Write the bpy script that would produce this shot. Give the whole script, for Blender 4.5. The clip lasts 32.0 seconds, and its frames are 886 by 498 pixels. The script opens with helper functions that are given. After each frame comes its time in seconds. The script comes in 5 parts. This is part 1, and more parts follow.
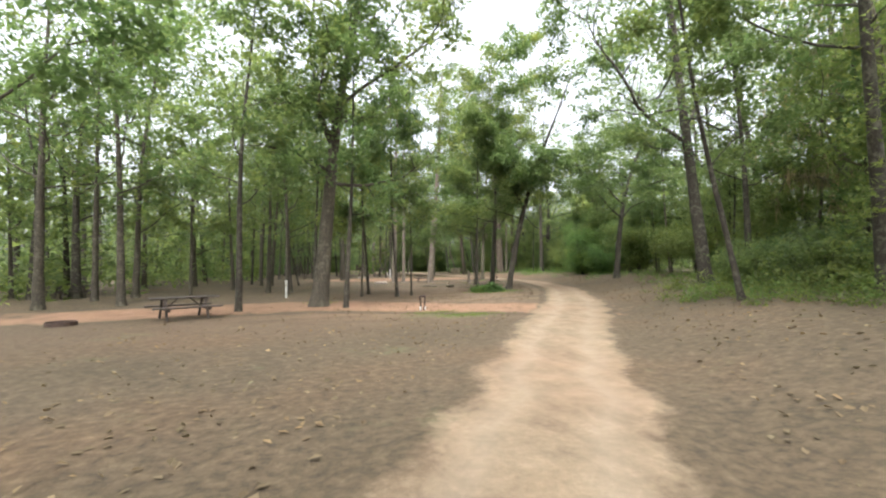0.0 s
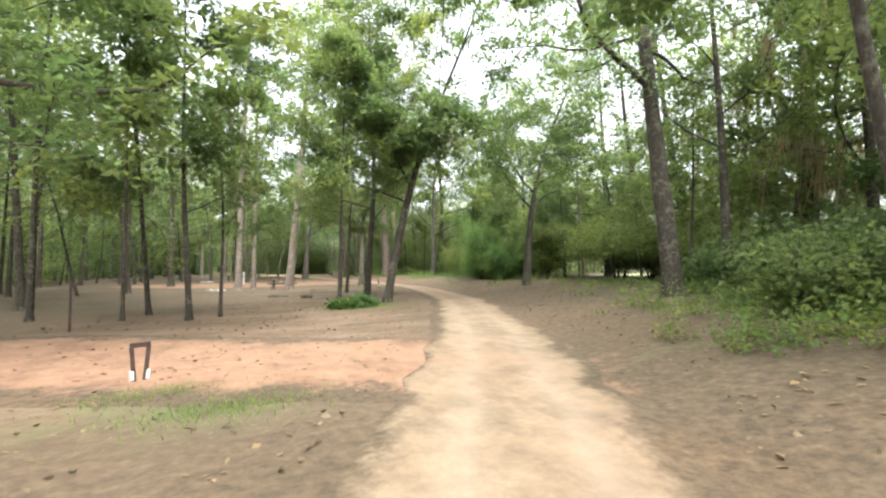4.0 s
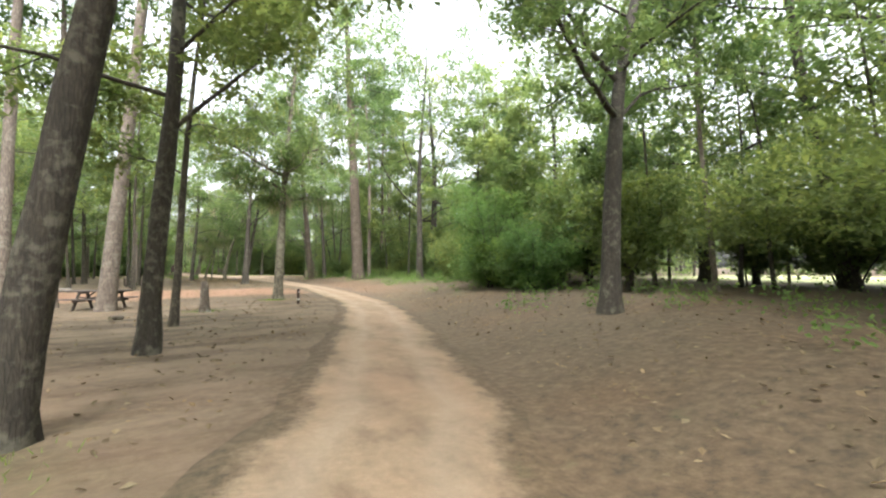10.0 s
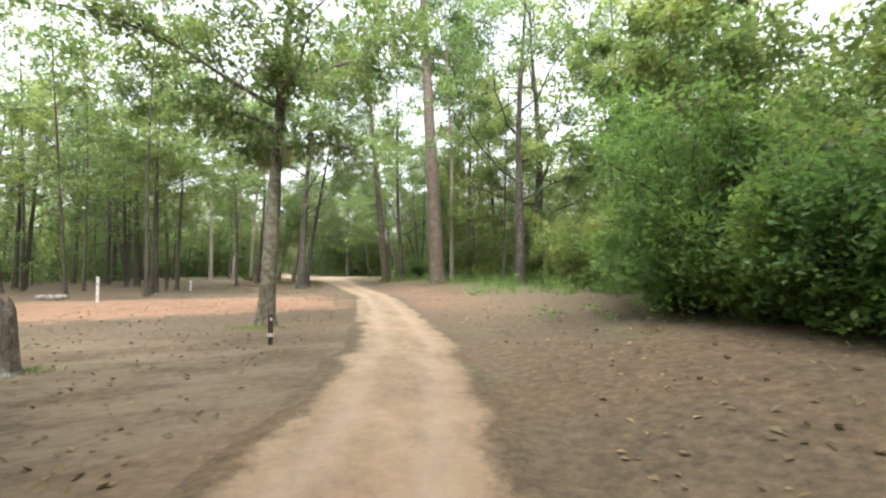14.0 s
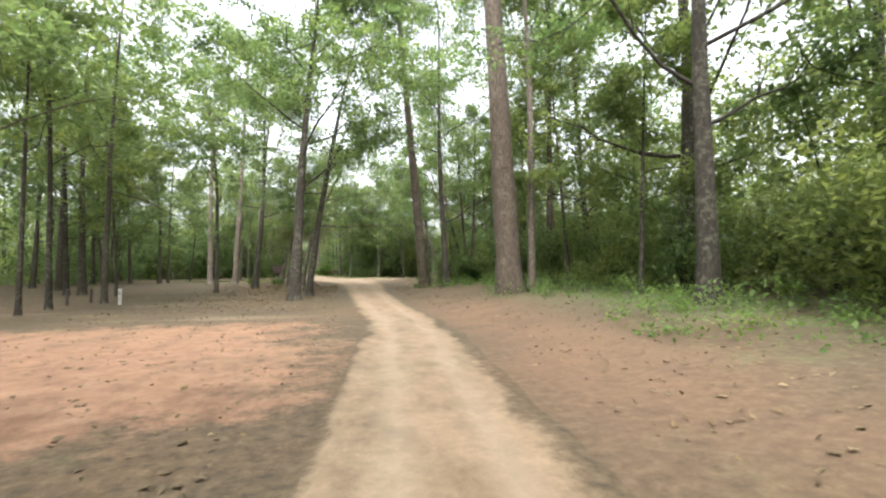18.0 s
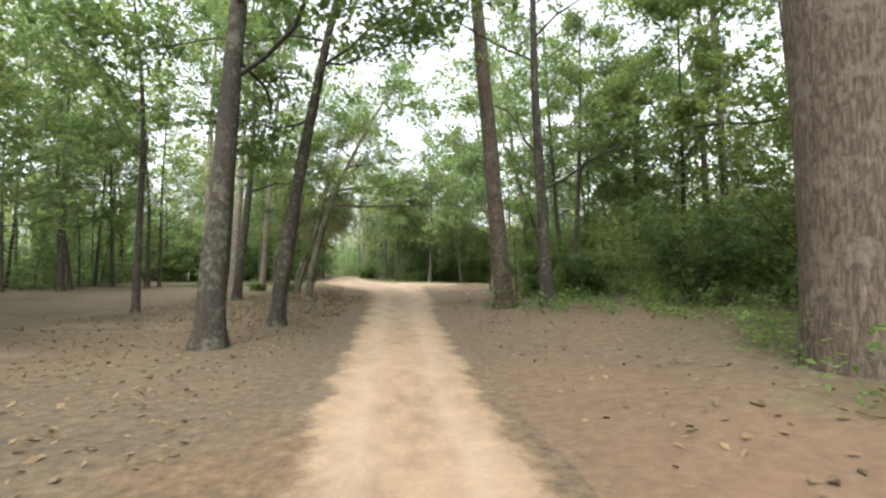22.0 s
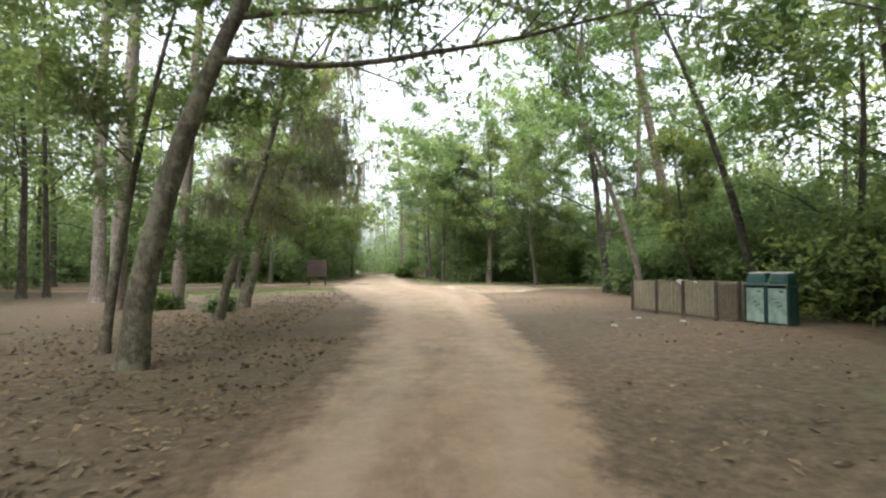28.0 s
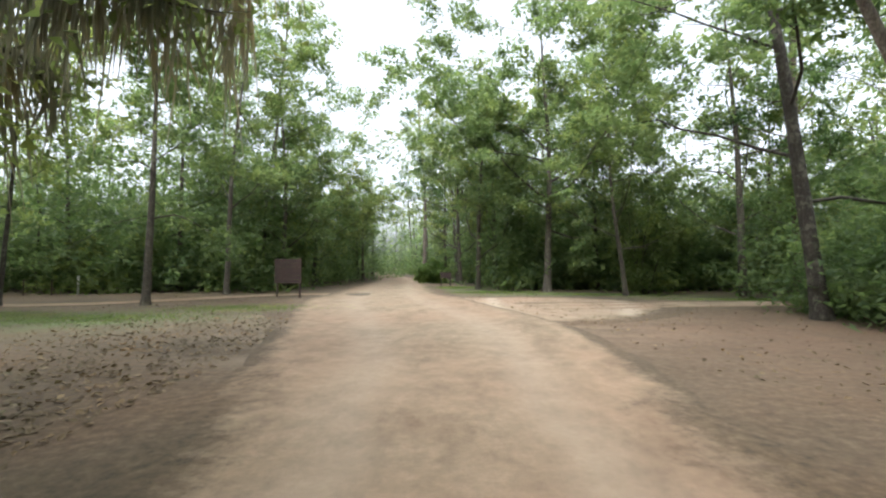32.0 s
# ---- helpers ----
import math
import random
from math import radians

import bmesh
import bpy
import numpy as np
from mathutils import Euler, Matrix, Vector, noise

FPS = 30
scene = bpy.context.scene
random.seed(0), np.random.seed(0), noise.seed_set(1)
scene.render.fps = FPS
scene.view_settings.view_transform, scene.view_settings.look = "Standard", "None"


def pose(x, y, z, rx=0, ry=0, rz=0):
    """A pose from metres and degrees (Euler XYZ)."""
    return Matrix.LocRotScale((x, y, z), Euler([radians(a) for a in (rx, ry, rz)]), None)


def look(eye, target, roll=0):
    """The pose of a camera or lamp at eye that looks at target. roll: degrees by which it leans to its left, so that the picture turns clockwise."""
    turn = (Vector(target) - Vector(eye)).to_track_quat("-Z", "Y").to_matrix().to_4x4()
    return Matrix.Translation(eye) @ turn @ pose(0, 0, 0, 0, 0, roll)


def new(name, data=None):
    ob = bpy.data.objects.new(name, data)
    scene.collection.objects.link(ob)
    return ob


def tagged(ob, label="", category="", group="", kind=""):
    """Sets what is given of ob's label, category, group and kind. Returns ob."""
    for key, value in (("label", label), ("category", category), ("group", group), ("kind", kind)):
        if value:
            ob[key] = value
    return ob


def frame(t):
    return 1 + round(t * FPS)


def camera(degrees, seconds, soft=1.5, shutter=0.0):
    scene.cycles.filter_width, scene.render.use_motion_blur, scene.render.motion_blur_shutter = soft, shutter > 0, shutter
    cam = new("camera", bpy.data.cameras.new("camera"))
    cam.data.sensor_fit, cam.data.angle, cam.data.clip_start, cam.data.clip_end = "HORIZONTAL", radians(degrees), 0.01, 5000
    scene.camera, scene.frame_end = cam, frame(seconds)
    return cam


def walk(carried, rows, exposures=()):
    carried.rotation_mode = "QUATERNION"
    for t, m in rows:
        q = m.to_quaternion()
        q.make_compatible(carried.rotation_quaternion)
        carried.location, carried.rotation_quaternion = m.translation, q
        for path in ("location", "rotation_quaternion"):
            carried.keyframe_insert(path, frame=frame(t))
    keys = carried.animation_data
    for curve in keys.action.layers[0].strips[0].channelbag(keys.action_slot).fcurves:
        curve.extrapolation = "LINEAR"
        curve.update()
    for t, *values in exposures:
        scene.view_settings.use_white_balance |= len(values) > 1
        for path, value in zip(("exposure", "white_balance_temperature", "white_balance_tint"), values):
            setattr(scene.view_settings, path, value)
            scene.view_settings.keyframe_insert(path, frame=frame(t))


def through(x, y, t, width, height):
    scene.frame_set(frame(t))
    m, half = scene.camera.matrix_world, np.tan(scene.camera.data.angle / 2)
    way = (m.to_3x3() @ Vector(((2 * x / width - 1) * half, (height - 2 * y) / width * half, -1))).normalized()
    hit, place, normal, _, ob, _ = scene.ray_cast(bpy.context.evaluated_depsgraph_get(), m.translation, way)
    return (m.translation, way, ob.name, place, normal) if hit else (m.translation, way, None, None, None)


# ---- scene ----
cam = camera(88.84, 32.0, soft=2.2)

PATH = [
    (0.0, pose(-8.14, -4.16, 1.65, 92.13, 0.41, -17.94)),
    (0.5, pose(-7.68, -3.17, 1.65, 92.17, 0.50, -19.07)),
    (1.0, pose(-7.17, -2.13, 1.65, 92.11, 0.56, -20.64)),
    (1.5, pose(-6.63, -1.07, 1.65, 92.21, 0.50, -22.40)),
    (2.0, pose(-6.07, 0.04, 1.65, 92.40, 0.08, -24.30)),
    (2.5, pose(-5.49, 1.06, 1.65, 92.47, 0.15, -26.50)),
    (3.0, pose(-4.81, 2.12, 1.65, 92.70, 0.01, -28.46)),
    (3.5, pose(-4.11, 3.16, 1.65, 92.81, 0.16, -30.05)),
    (4.0, pose(-3.30, 4.24, 1.65, 92.36, 0.00, -31.49)),
    (4.5, pose(-2.42, 5.32, 1.65, 92.36, 0.00, -32.66)),
    (5.0, pose(-1.48, 6.36, 1.65, 92.36, 0.00, -33.45)),
    (5.5, pose(-0.51, 7.35, 1.65, 92.62, 0.34, -33.77)),
    (6.0, pose(0.48, 8.25, 1.65, 92.56, 0.06, -33.51)),
    (6.5, pose(1.37, 9.42, 1.65, 92.52, -0.00, -33.36)),
    (7.0, pose(2.22, 10.66, 1.65, 92.49, 0.14, -33.13)),
    (7.5, pose(3.12, 11.91, 1.65, 92.45, 0.51, -32.88)),
    (8.0, pose(4.03, 13.17, 1.65, 92.47, -0.18, -32.31)),
    (8.5, pose(4.94, 14.41, 1.65, 92.29, -0.21, -31.78)),
    (9.0, pose(5.76, 15.69, 1.65, 92.30, 0.07, -31.42)),
    (9.5, pose(6.48, 17.08, 1.65, 92.23, -0.03, -31.06)),
    (10.0, pose(7.18, 18.43, 1.65, 92.29, 0.00, -30.36)),
    (10.5, pose(7.87, 19.77, 1.65, 92.34, 0.20, -29.23)),
    (11.0, pose(8.61, 21.10, 1.65, 92.41, -0.10, -27.51)),
    (11.5, pose(9.34, 22.38, 1.65, 92.42, -0.07, -25.87)),
    (12.0, pose(10.03, 23.63, 1.65, 92.56, -0.07, -24.05)),
    (12.5, pose(10.68, 24.88, 1.65, 92.65, -0.00, -22.21)),
    (13.0, pose(11.24, 26.13, 1.65, 92.77, 0.07, -20.60)),
    (13.5, pose(11.77, 27.44, 1.65, 92.68, 0.13, -19.29)),
    (14.0, pose(12.35, 28.82, 1.65, 92.36, 0.00, -18.15)),
    (14.5, pose(12.92, 30.27, 1.65, 92.36, 0.00, -17.15)),
    (15.0, pose(13.45, 31.78, 1.65, 92.36, 0.00, -16.29)),
    (15.5, pose(13.85, 33.34, 1.65, 92.44, 0.17, -15.56)),
    (16.0, pose(14.09, 34.94, 1.65, 92.44, -0.18, -14.95)),
    (16.5, pose(14.23, 36.56, 1.65, 92.37, -0.06, -14.49)),
    (17.0, pose(14.36, 38.24, 1.65, 92.42, -0.08, -14.40)),
    (17.5, pose(14.53, 39.97, 1.65, 92.41, 0.04, -14.09)),
    (18.0, pose(14.73, 41.77, 1.65, 92.29, 0.21, -13.54)),
    (18.5, pose(14.97, 43.55, 1.65, 92.57, 0.27, -12.74)),
    (19.0, pose(15.24, 45.30, 1.65, 92.44, -0.12, -11.95)),
    (19.5, pose(15.46, 47.07, 1.65, 92.58, -0.08, -10.91)),
    (20.0, pose(15.67, 48.83, 1.65, 92.37, -0.13, -10.15)),
    (20.5, pose(15.88, 50.63, 1.65, 92.38, -0.04, -9.19)),
    (21.0, pose(16.12, 52.42, 1.65, 92.32, -0.17, -8.27)),
    (21.5, pose(16.32, 54.17, 1.65, 92.39, -0.19, -7.33)),
    (22.0, pose(16.50, 55.90, 1.65, 92.61, -0.40, -6.71)),
    (22.5, pose(16.59, 57.52, 1.65, 92.54, -0.37, -6.15)),
    (23.0, pose(16.65, 59.20, 1.65, 92.60, -0.40, -5.80)),
    (23.5, pose(16.70, 60.84, 1.65, 92.33, 0.05, -5.28)),
    (24.0, pose(16.71, 62.40, 1.65, 92.27, -0.19, -4.87)),
    (24.5, pose(16.66, 63.91, 1.65, 92.21, 0.10, -4.62)),
    (25.0, pose(16.62, 65.42, 1.65, 92.00, 0.51, -4.07)),
    (25.5, pose(16.71, 66.84, 1.65, 92.11, -0.12, -3.21)),
    (26.0, pose(16.80, 68.16, 1.65, 92.36, 0.00, -2.52)),
    (26.5, pose(16.88, 69.43, 1.65, 92.36, 0.00, -1.95)),
    (27.0, pose(16.96, 70.71, 1.65, 92.36, 0.00, -1.47)),
    (27.5, pose(17.02, 72.06, 1.65, 92.09, -0.27, -1.03)),
    (28.0, pose(17.05, 73.54, 1.65, 92.11, -0.12, -0.58)),
    (28.5, pose(17.08, 75.11, 1.65, 92.05, -0.04, -0.20)),
    (29.0, pose(17.14, 76.69, 1.65, 92.19, -0.43, 0.26)),
    (29.5, pose(17.23, 78.31, 1.65, 92.19, -0.17, 0.83)),
    (30.0, pose(17.31, 80.00, 1.65, 92.16, -0.12, 1.44)),
    (30.5, pose(17.36, 81.72, 1.65, 91.91, 0.21, 2.02)),
    (31.0, pose(17.33, 83.43, 1.65, 91.98, 1.00, 2.45)),
    (31.5, pose(17.16, 85.20, 1.65, 91.99, 0.08, 2.96)),
    (32.0, pose(16.92, 86.99, 1.65, 92.21, 0.15, 3.41)),
]
walk(cam, PATH, [(0.0, 2.15, 6300, 10), (3.0, 2.6, 6300, 10), (13.0, 2.57, 6300, 10), (16.0, 2.45, 6350, 10), (20.0, 2.35, 6300, 10), (25.0, 2.4, 6200, 10), (28.0, 2.35, 6100, 10), (32.0, 1.95, 6000, 10)])

# ---- daylight: bright overcast sky ----
world = bpy.data.worlds.new("overcast_sky")
scene.world = world
world.use_nodes = True
wn, wl = world.node_tree.nodes, world.node_tree.links
sky = wn.new("ShaderNodeTexSky")
sky.sky_type = "NISHITA"
sky.sun_disc = False
sky.sun_elevation = radians(58)
sky.sun_rotation = radians(200)
sky.air_density, sky.dust_density, sky.ozone_density = 1.0, 6.0, 0.6
soften = wn.new("ShaderNodeHueSaturation")
soften.inputs["Saturation"].default_value = 0.22
wl.new(sky.outputs[0], soften.inputs["Color"])
wl.new(soften.outputs[0], wn["Background"].inputs["Color"])
wn["Background"].inputs["Strength"].default_value = 0.15
SUN = bpy.data.lights.new("sun", "SUN")
SUN.energy, SUN.angle, SUN.color = 0.5, radians(25), (1.0, 0.97, 0.92)
sun = new("sun", SUN)
sun.matrix_world = look((0, 0, 40), (14, -26, -20))

# ---- materials ----
def material(name):
    m = bpy.data.materials.new(name)
    m.use_nodes = True
    nt = m.node_tree
    return m, nt.nodes, nt.links, nt.nodes["Principled BSDF"]


def noise_tex(n, l, scale, detail=6, rough=0.6, coord="Object", stretch=(1, 1, 1)):
    tc, mp, nz = n.new("ShaderNodeTexCoord"), n.new("ShaderNodeMapping"), n.new("ShaderNodeTexNoise")
    mp.inputs["Scale"].default_value = stretch
    nz.inputs["Scale"].default_value, nz.inputs["Detail"].default_value = scale, detail
    nz.inputs["Roughness"].default_value = rough
    l.new(tc.outputs[coord], mp.inputs[0])
    l.new(mp.outputs[0], nz.inputs["Vector"])
    return nz


def ramp(n, l, source, stops):
    r = n.new("ShaderNodeValToRGB")
    while len(r.color_ramp.elements) < len(stops):
        r.color_ramp.elements.new(0.5)
    for e, (p, c) in zip(r.color_ramp.elements, stops):
        e.position, e.color = p, (*c, 1)
    l.new(source, r.inputs[0])
    return r


def mixed(n, l, fac, a, b, mode="MIX"):
    m = n.new("ShaderNodeMixRGB")
    m.blend_type = mode
    for sock, v in ((m.inputs[0], fac), (m.inputs[1], a), (m.inputs[2], b)):
        if isinstance(v, (int, float)):
            sock.default_value = v
        elif isinstance(v, tuple):
            sock.default_value = (*v, 1)
        else:
            l.new(v, sock)
    return m.outputs[0]


def bump(n, l, height, strength, distance, bsdf):
    b = n.new("ShaderNodeBump")
    b.inputs["Strength"].default_value, b.inputs["Distance"].default_value = strength, distance
    l.new(height, b.inputs["Height"])
    l.new(b.outputs[0], bsdf.inputs["Normal"])


def grainy(name, dark, mid, light, scale, rough=0.85, big=0.4, relief=0.4, depth=0.02, stretch=(1, 1, 1), fine=30.0, coord="Object"):
    """Two scales of variation and a fine relief."""
    m, n, l, b = material(name)
    a = noise_tex(n, l, scale, 8, 0.65, coord, stretch)
    c = noise_tex(n, l, big, 4, 0.6, coord)
    f = noise_tex(n, l, fine, 3, 0.6, coord, stretch)
    r = ramp(n, l, a.outputs[0], [(0.3, dark), (0.5, mid), (0.7, light)])
    shade = ramp(n, l, c.outputs[0], [(0.35, (0.78, 0.78, 0.78)), (0.65, (1.12, 1.1, 1.08))])
    l.new(mixed(n, l, 1.0, r.outputs[0], shade.outputs[0], "MULTIPLY"), b.inputs["Base Color"])
    b.inputs["Roughness"].default_value = rough
    add = n.new("ShaderNodeMath")
    add.operation = "ADD"
    l.new(a.outputs[0], add.inputs[0])
    l.new(f.outputs[0], add.inputs[1])
    bump(n, l, add.outputs[0], relief, depth, b)
    return m


def bark(name, dark, mid, light, plates=1.0, cut=0.66, pale=(0.3, 0.31, 0.27), cover=0.51):
    """Bark with upright furrows of uneven depth, lichen patches and deep relief."""
    m, n, l, b = material(name)
    tc, mp, v = n.new("ShaderNodeTexCoord"), n.new("ShaderNodeMapping"), n.new("ShaderNodeTexVoronoi")
    mp.inputs["Scale"].default_value = (26 * plates, 26 * plates, 4.2 * plates)
    v.inputs["Scale"].default_value = 1.0
    v.feature = "DISTANCE_TO_EDGE"
    l.new(tc.outputs["Object"], mp.inputs[0])
    wob = noise_tex(n, l, 5.0, 6, 0.7)
    l.new(mixed(n, l, 0.9, mp.outputs[0], wob.outputs[1], "ADD"), v.inputs["Vector"])
    a = noise_tex(n, l, 6.0, 9, 0.75, "Object", (2.4, 2.4, 0.5))
    fine = noise_tex(n, l, 38.0, 5, 0.7, "Object", (1, 1, 0.35))
    big = noise_tex(n, l, 1.3, 7, 0.68)
    spot = noise_tex(n, l, 7.5, 5, 0.6)
    furrow = ramp(n, l, v.outputs[0], [(0.0, (cut, cut, cut)), (0.24, (1, 1, 1))])
    tone = ramp(n, l, a.outputs[0], [(0.3, dark), (0.52, mid), (0.74, light)])
    grain = ramp(n, l, fine.outputs[0], [(0.3, (0.72, 0.72, 0.72)), (0.7, (1.22, 1.22, 1.22))])
    col = mixed(n, l, 1.0, tone.outputs[0], furrow.outputs[0], "MULTIPLY")
    col = mixed(n, l, 1.0, col, grain.outputs[0], "MULTIPLY")
    lich = ramp(n, l, mixed(n, l, 0.45, big.outputs[0], spot.outputs[0]), [(cover, (0, 0, 0)), (cover + 0.09, (0.62, 0.62, 0.62))])
    col = mixed(n, l, lich.outputs[0], col, pale)
    l.new(col, b.inputs["Base Color"])
    b.inputs["Roughness"].default_value = 0.92
    h = mixed(n, l, 0.5, furrow.outputs[0], mixed(n, l, 0.5, a.outputs[0], fine.outputs[0]))
    bump(n, l, h, 0.8, 0.03, b)
    return m


def foliage(name, dark, mid, light, through=0.42, gloss=0.6):
    """Leaves: colour by leaf and by tree, part of the light passes through."""
    m, n, l, b = material(name)
    geo, info = n.new("ShaderNodeNewGeometry"), n.new("ShaderNodeObjectInfo")
    r = ramp(n, l, geo.outputs["Random Per Island"], [(0.0, dark), (0.25, mid), (0.85, mid), (1.0, light)])
    clump = noise_tex(n, l, 0.75, 4, 0.62)
    tone = ramp(n, l, clump.outputs[0], [(0.32, (0.58, 0.68, 0.62)), (0.5, (0.95, 0.97, 0.92)), (0.68, (1.34, 1.22, 0.98))])
    tree = ramp(n, l, info.outputs["Random"], [(0.0, (0.82, 0.9, 0.9)), (0.5, (1, 1, 1)), (1.0, (1.2, 1.08, 0.9))])
    col = mixed(n, l, 1.0, r.outputs[0], tone.outputs[0], "MULTIPLY")
    col = mixed(n, l, 1.0, col, tree.outputs[0], "MULTIPLY")
    l.new(col, b.inputs["Base Color"])
    b.inputs["Roughness"].default_value = gloss
    b.inputs["Specular IOR Level"].default_value = 0.3
    tr, mx = n.new("ShaderNodeBsdfTranslucent"), n.new("ShaderNodeMixShader")
    l.new(mixed(n, l, 1.0, col, (1.75, 1.72, 1.3), "MULTIPLY"), tr.inputs["Color"])
    mx.inputs[0].default_value = through
    l.new(b.outputs[0], mx.inputs[1])
    l.new(tr.outputs[0], mx.inputs[2])
    l.new(mx.outputs[0], n["Material Output"].inputs["Surface"])
    return m


LITTER = ((0.0368, 0.0252, 0.0141), (0.081, 0.0567, 0.0308), (0.1426, 0.1035, 0.0598))


def litter_colour(n, l):
    a = noise_tex(n, l, 6.5, 9, 0.72)
    c = noise_tex(n, l, 0.22, 5, 0.6)
    r = ramp(n, l, a.outputs[0], [(0.32, LITTER[0]), (0.5, LITTER[1]), (0.7, LITTER[2])])
    tint = ramp(n, l, c.outputs[0], [(0.32, (0.75, 0.78, 0.74)), (0.5, (1, 1, 1)), (0.68, (1.2, 1.08, 1.0))])
    col = mixed(n, l, 1.0, r.outputs[0], tint.outputs[0], "MULTIPLY")
    g = noise_tex(n, l, 0.35, 6, 0.7)
    gm = ramp(n, l, g.outputs[0], [(0.60, (0, 0, 0)), (0.72, (0.55, 0.55, 0.55))])
    return mixed(n, l, gm.outputs[0], col, (0.10, 0.125, 0.05)), a


def ground_material():
    m, n, l, b = material("leaf_litter_earth")
    col, a = litter_colour(n, l)
    at = n.new("ShaderNodeAttribute")
    at.attribute_name = "meadow"
    g = noise_tex(n, l, 3.0, 7, 0.7)
    grass = ramp(n, l, g.outputs[0], [(0.3, (0.17, 0.2, 0.075)), (0.5, (0.28, 0.3, 0.135)), (0.7, (0.4, 0.39, 0.23))])
    bare = n.new("ShaderNodeAttribute")
    bare.attribute_name = "bare"
    patch = noise_tex(n, l, 0.55, 7, 0.68, "Object", (0.55, 1.3, 1))
    pm = n.new("ShaderNodeMath")
    pm.operation = "MULTIPLY"
    spread = ramp(n, l, patch.outputs[0], [(0.42, (0, 0, 0)), (0.6, (1, 1, 1))])
    l.new(spread.outputs[0], pm.inputs[0])
    l.new(bare.outputs["Fac"], pm.inputs[1])
    col = mixed(n, l, pm.outputs[0], col, (0.215, 0.16, 0.108))
    turf = n.new("ShaderNodeAttribute")
    turf.attribute_name = "turf"
    tn = noise_tex(n, l, 1.1, 7, 0.7)
    tm = n.new("ShaderNodeMath")
    tm.operation = "MULTIPLY"
    tr = ramp(n, l, tn.outputs[0], [(0.35, (0, 0, 0)), (0.58, (1, 1, 1))])
    l.new(tr.outputs[0], tm.inputs[0])
    l.new(turf.outputs["Fac"], tm.inputs[1])
    col = mixed(n, l, tm.outputs[0], col, (0.1, 0.14, 0.048))
    rust = n.new("ShaderNodeAttribute")
    rust.attribute_name = "needles"
    rn = noise_tex(n, l, 0.8, 7, 0.7)
    rr = ramp(n, l, rn.outputs[0], [(0.3, (0.25, 0.25, 0.25)), (0.6, (1, 1, 1))])
    rm = n.new("ShaderNodeMath")
    rm.operation = "MULTIPLY"
    l.new(rr.outputs[0], rm.inputs[0])
    l.new(rust.outputs["Fac"], rm.inputs[1])
    col = mixed(n, l, rm.outputs[0], col, (0.16, 0.092, 0.055))
    l.new(mixed(n, l, at.outputs["Fac"], col, grass.outputs[0]), b.inputs["Base Color"])
    b.inputs["Roughness"].default_value = 0.95
    f = noise_tex(n, l, 28, 4, 0.7)
    bump(n, l, mixed(n, l, 0.5, a.outputs[0], f.outputs[0]), 0.7, 0.028, b)
    return m


def track_material(name, dark, mid, light, rut, ragged=0.75, patch=1.6):
    """Bare sand or clay: wheel ruts, and leaf litter that creeps in from the edge."""
    m, n, l, b = material(name)
    lit, a = litter_colour(n, l)
    s1 = noise_tex(n, l, 2.2, 8, 0.7)
    s2 = noise_tex(n, l, 14, 6, 0.7)
    r = ramp(n, l, s1.outputs[0], [(0.3, dark), (0.5, mid), (0.72, light)])
    sp = ramp(n, l, s2.outputs[0], [(0.3, (0.8, 0.79, 0.77)), (0.65, (1.08, 1.07, 1.06))])
    col = mixed(n, l, 1.0, r.outputs[0], sp.outputs[0], "MULTIPLY")
    warm = noise_tex(n, l, 0.13, 4, 0.6)
    wm = ramp(n, l, warm.outputs[0], [(0.4, (0, 0, 0)), (0.66, (0.62, 0.62, 0.62))])
    col = mixed(n, l, wm.outputs[0], col, (0.23, 0.142, 0.088))
    damp = noise_tex(n, l, 1.1, 8, 0.72, "Object", (1, 0.45, 1))
    dm = ramp(n, l, damp.outputs[0], [(0.34, (0.7, 0.67, 0.63)), (0.5, (1, 1, 1)), (0.68, (1.12, 1.12, 1.1))])
    col = mixed(n, l, 1.0, col, dm.outputs[0], "MULTIPLY")
    ruts = n.new("ShaderNodeAttribute")
    ruts.attribute_name = "rut"
    col = mixed(n, l, ruts.outputs["Fac"], col, rut)
    edge = n.new("ShaderNodeAttribute")
    edge.attribute_name = "edge"
    e1 = noise_tex(n, l, patch, 8, 0.75)
    e2 = noise_tex(n, l, 9.0, 5, 0.7)
    su = n.new("ShaderNodeMath")
    su.operation = "MULTIPLY_ADD"
    su.inputs[1].default_value = ragged
    l.new(e1.outputs[0], su.inputs[0])
    l.new(edge.outputs["Fac"], su.inputs[2])
    su2 = n.new("ShaderNodeMath")
    su2.operation = "MULTIPLY_ADD"
    su2.inputs[1].default_value = 0.4
    l.new(e2.outputs[0], su2.inputs[0])
    l.new(su.outputs[0], su2.inputs[2])
    mp = n.new("ShaderNodeMapRange")
    mp.inputs["From Min"].default_value, mp.inputs["From Max"].default_value = 0.485 + 0.5 * ragged, 0.785 + 0.5 * ragged
    l.new(su2.outputs[0], mp.inputs["Value"])
    l.new(mixed(n, l, mp.outputs[0], col, lit), b.inputs["Base Color"])
    b.inputs["Roughness"].default_value = 0.96
    bump(n, l, mixed(n, l, 0.5, s1.outputs[0], s2.outputs[0]), 0.6, 0.04, b)
    return m


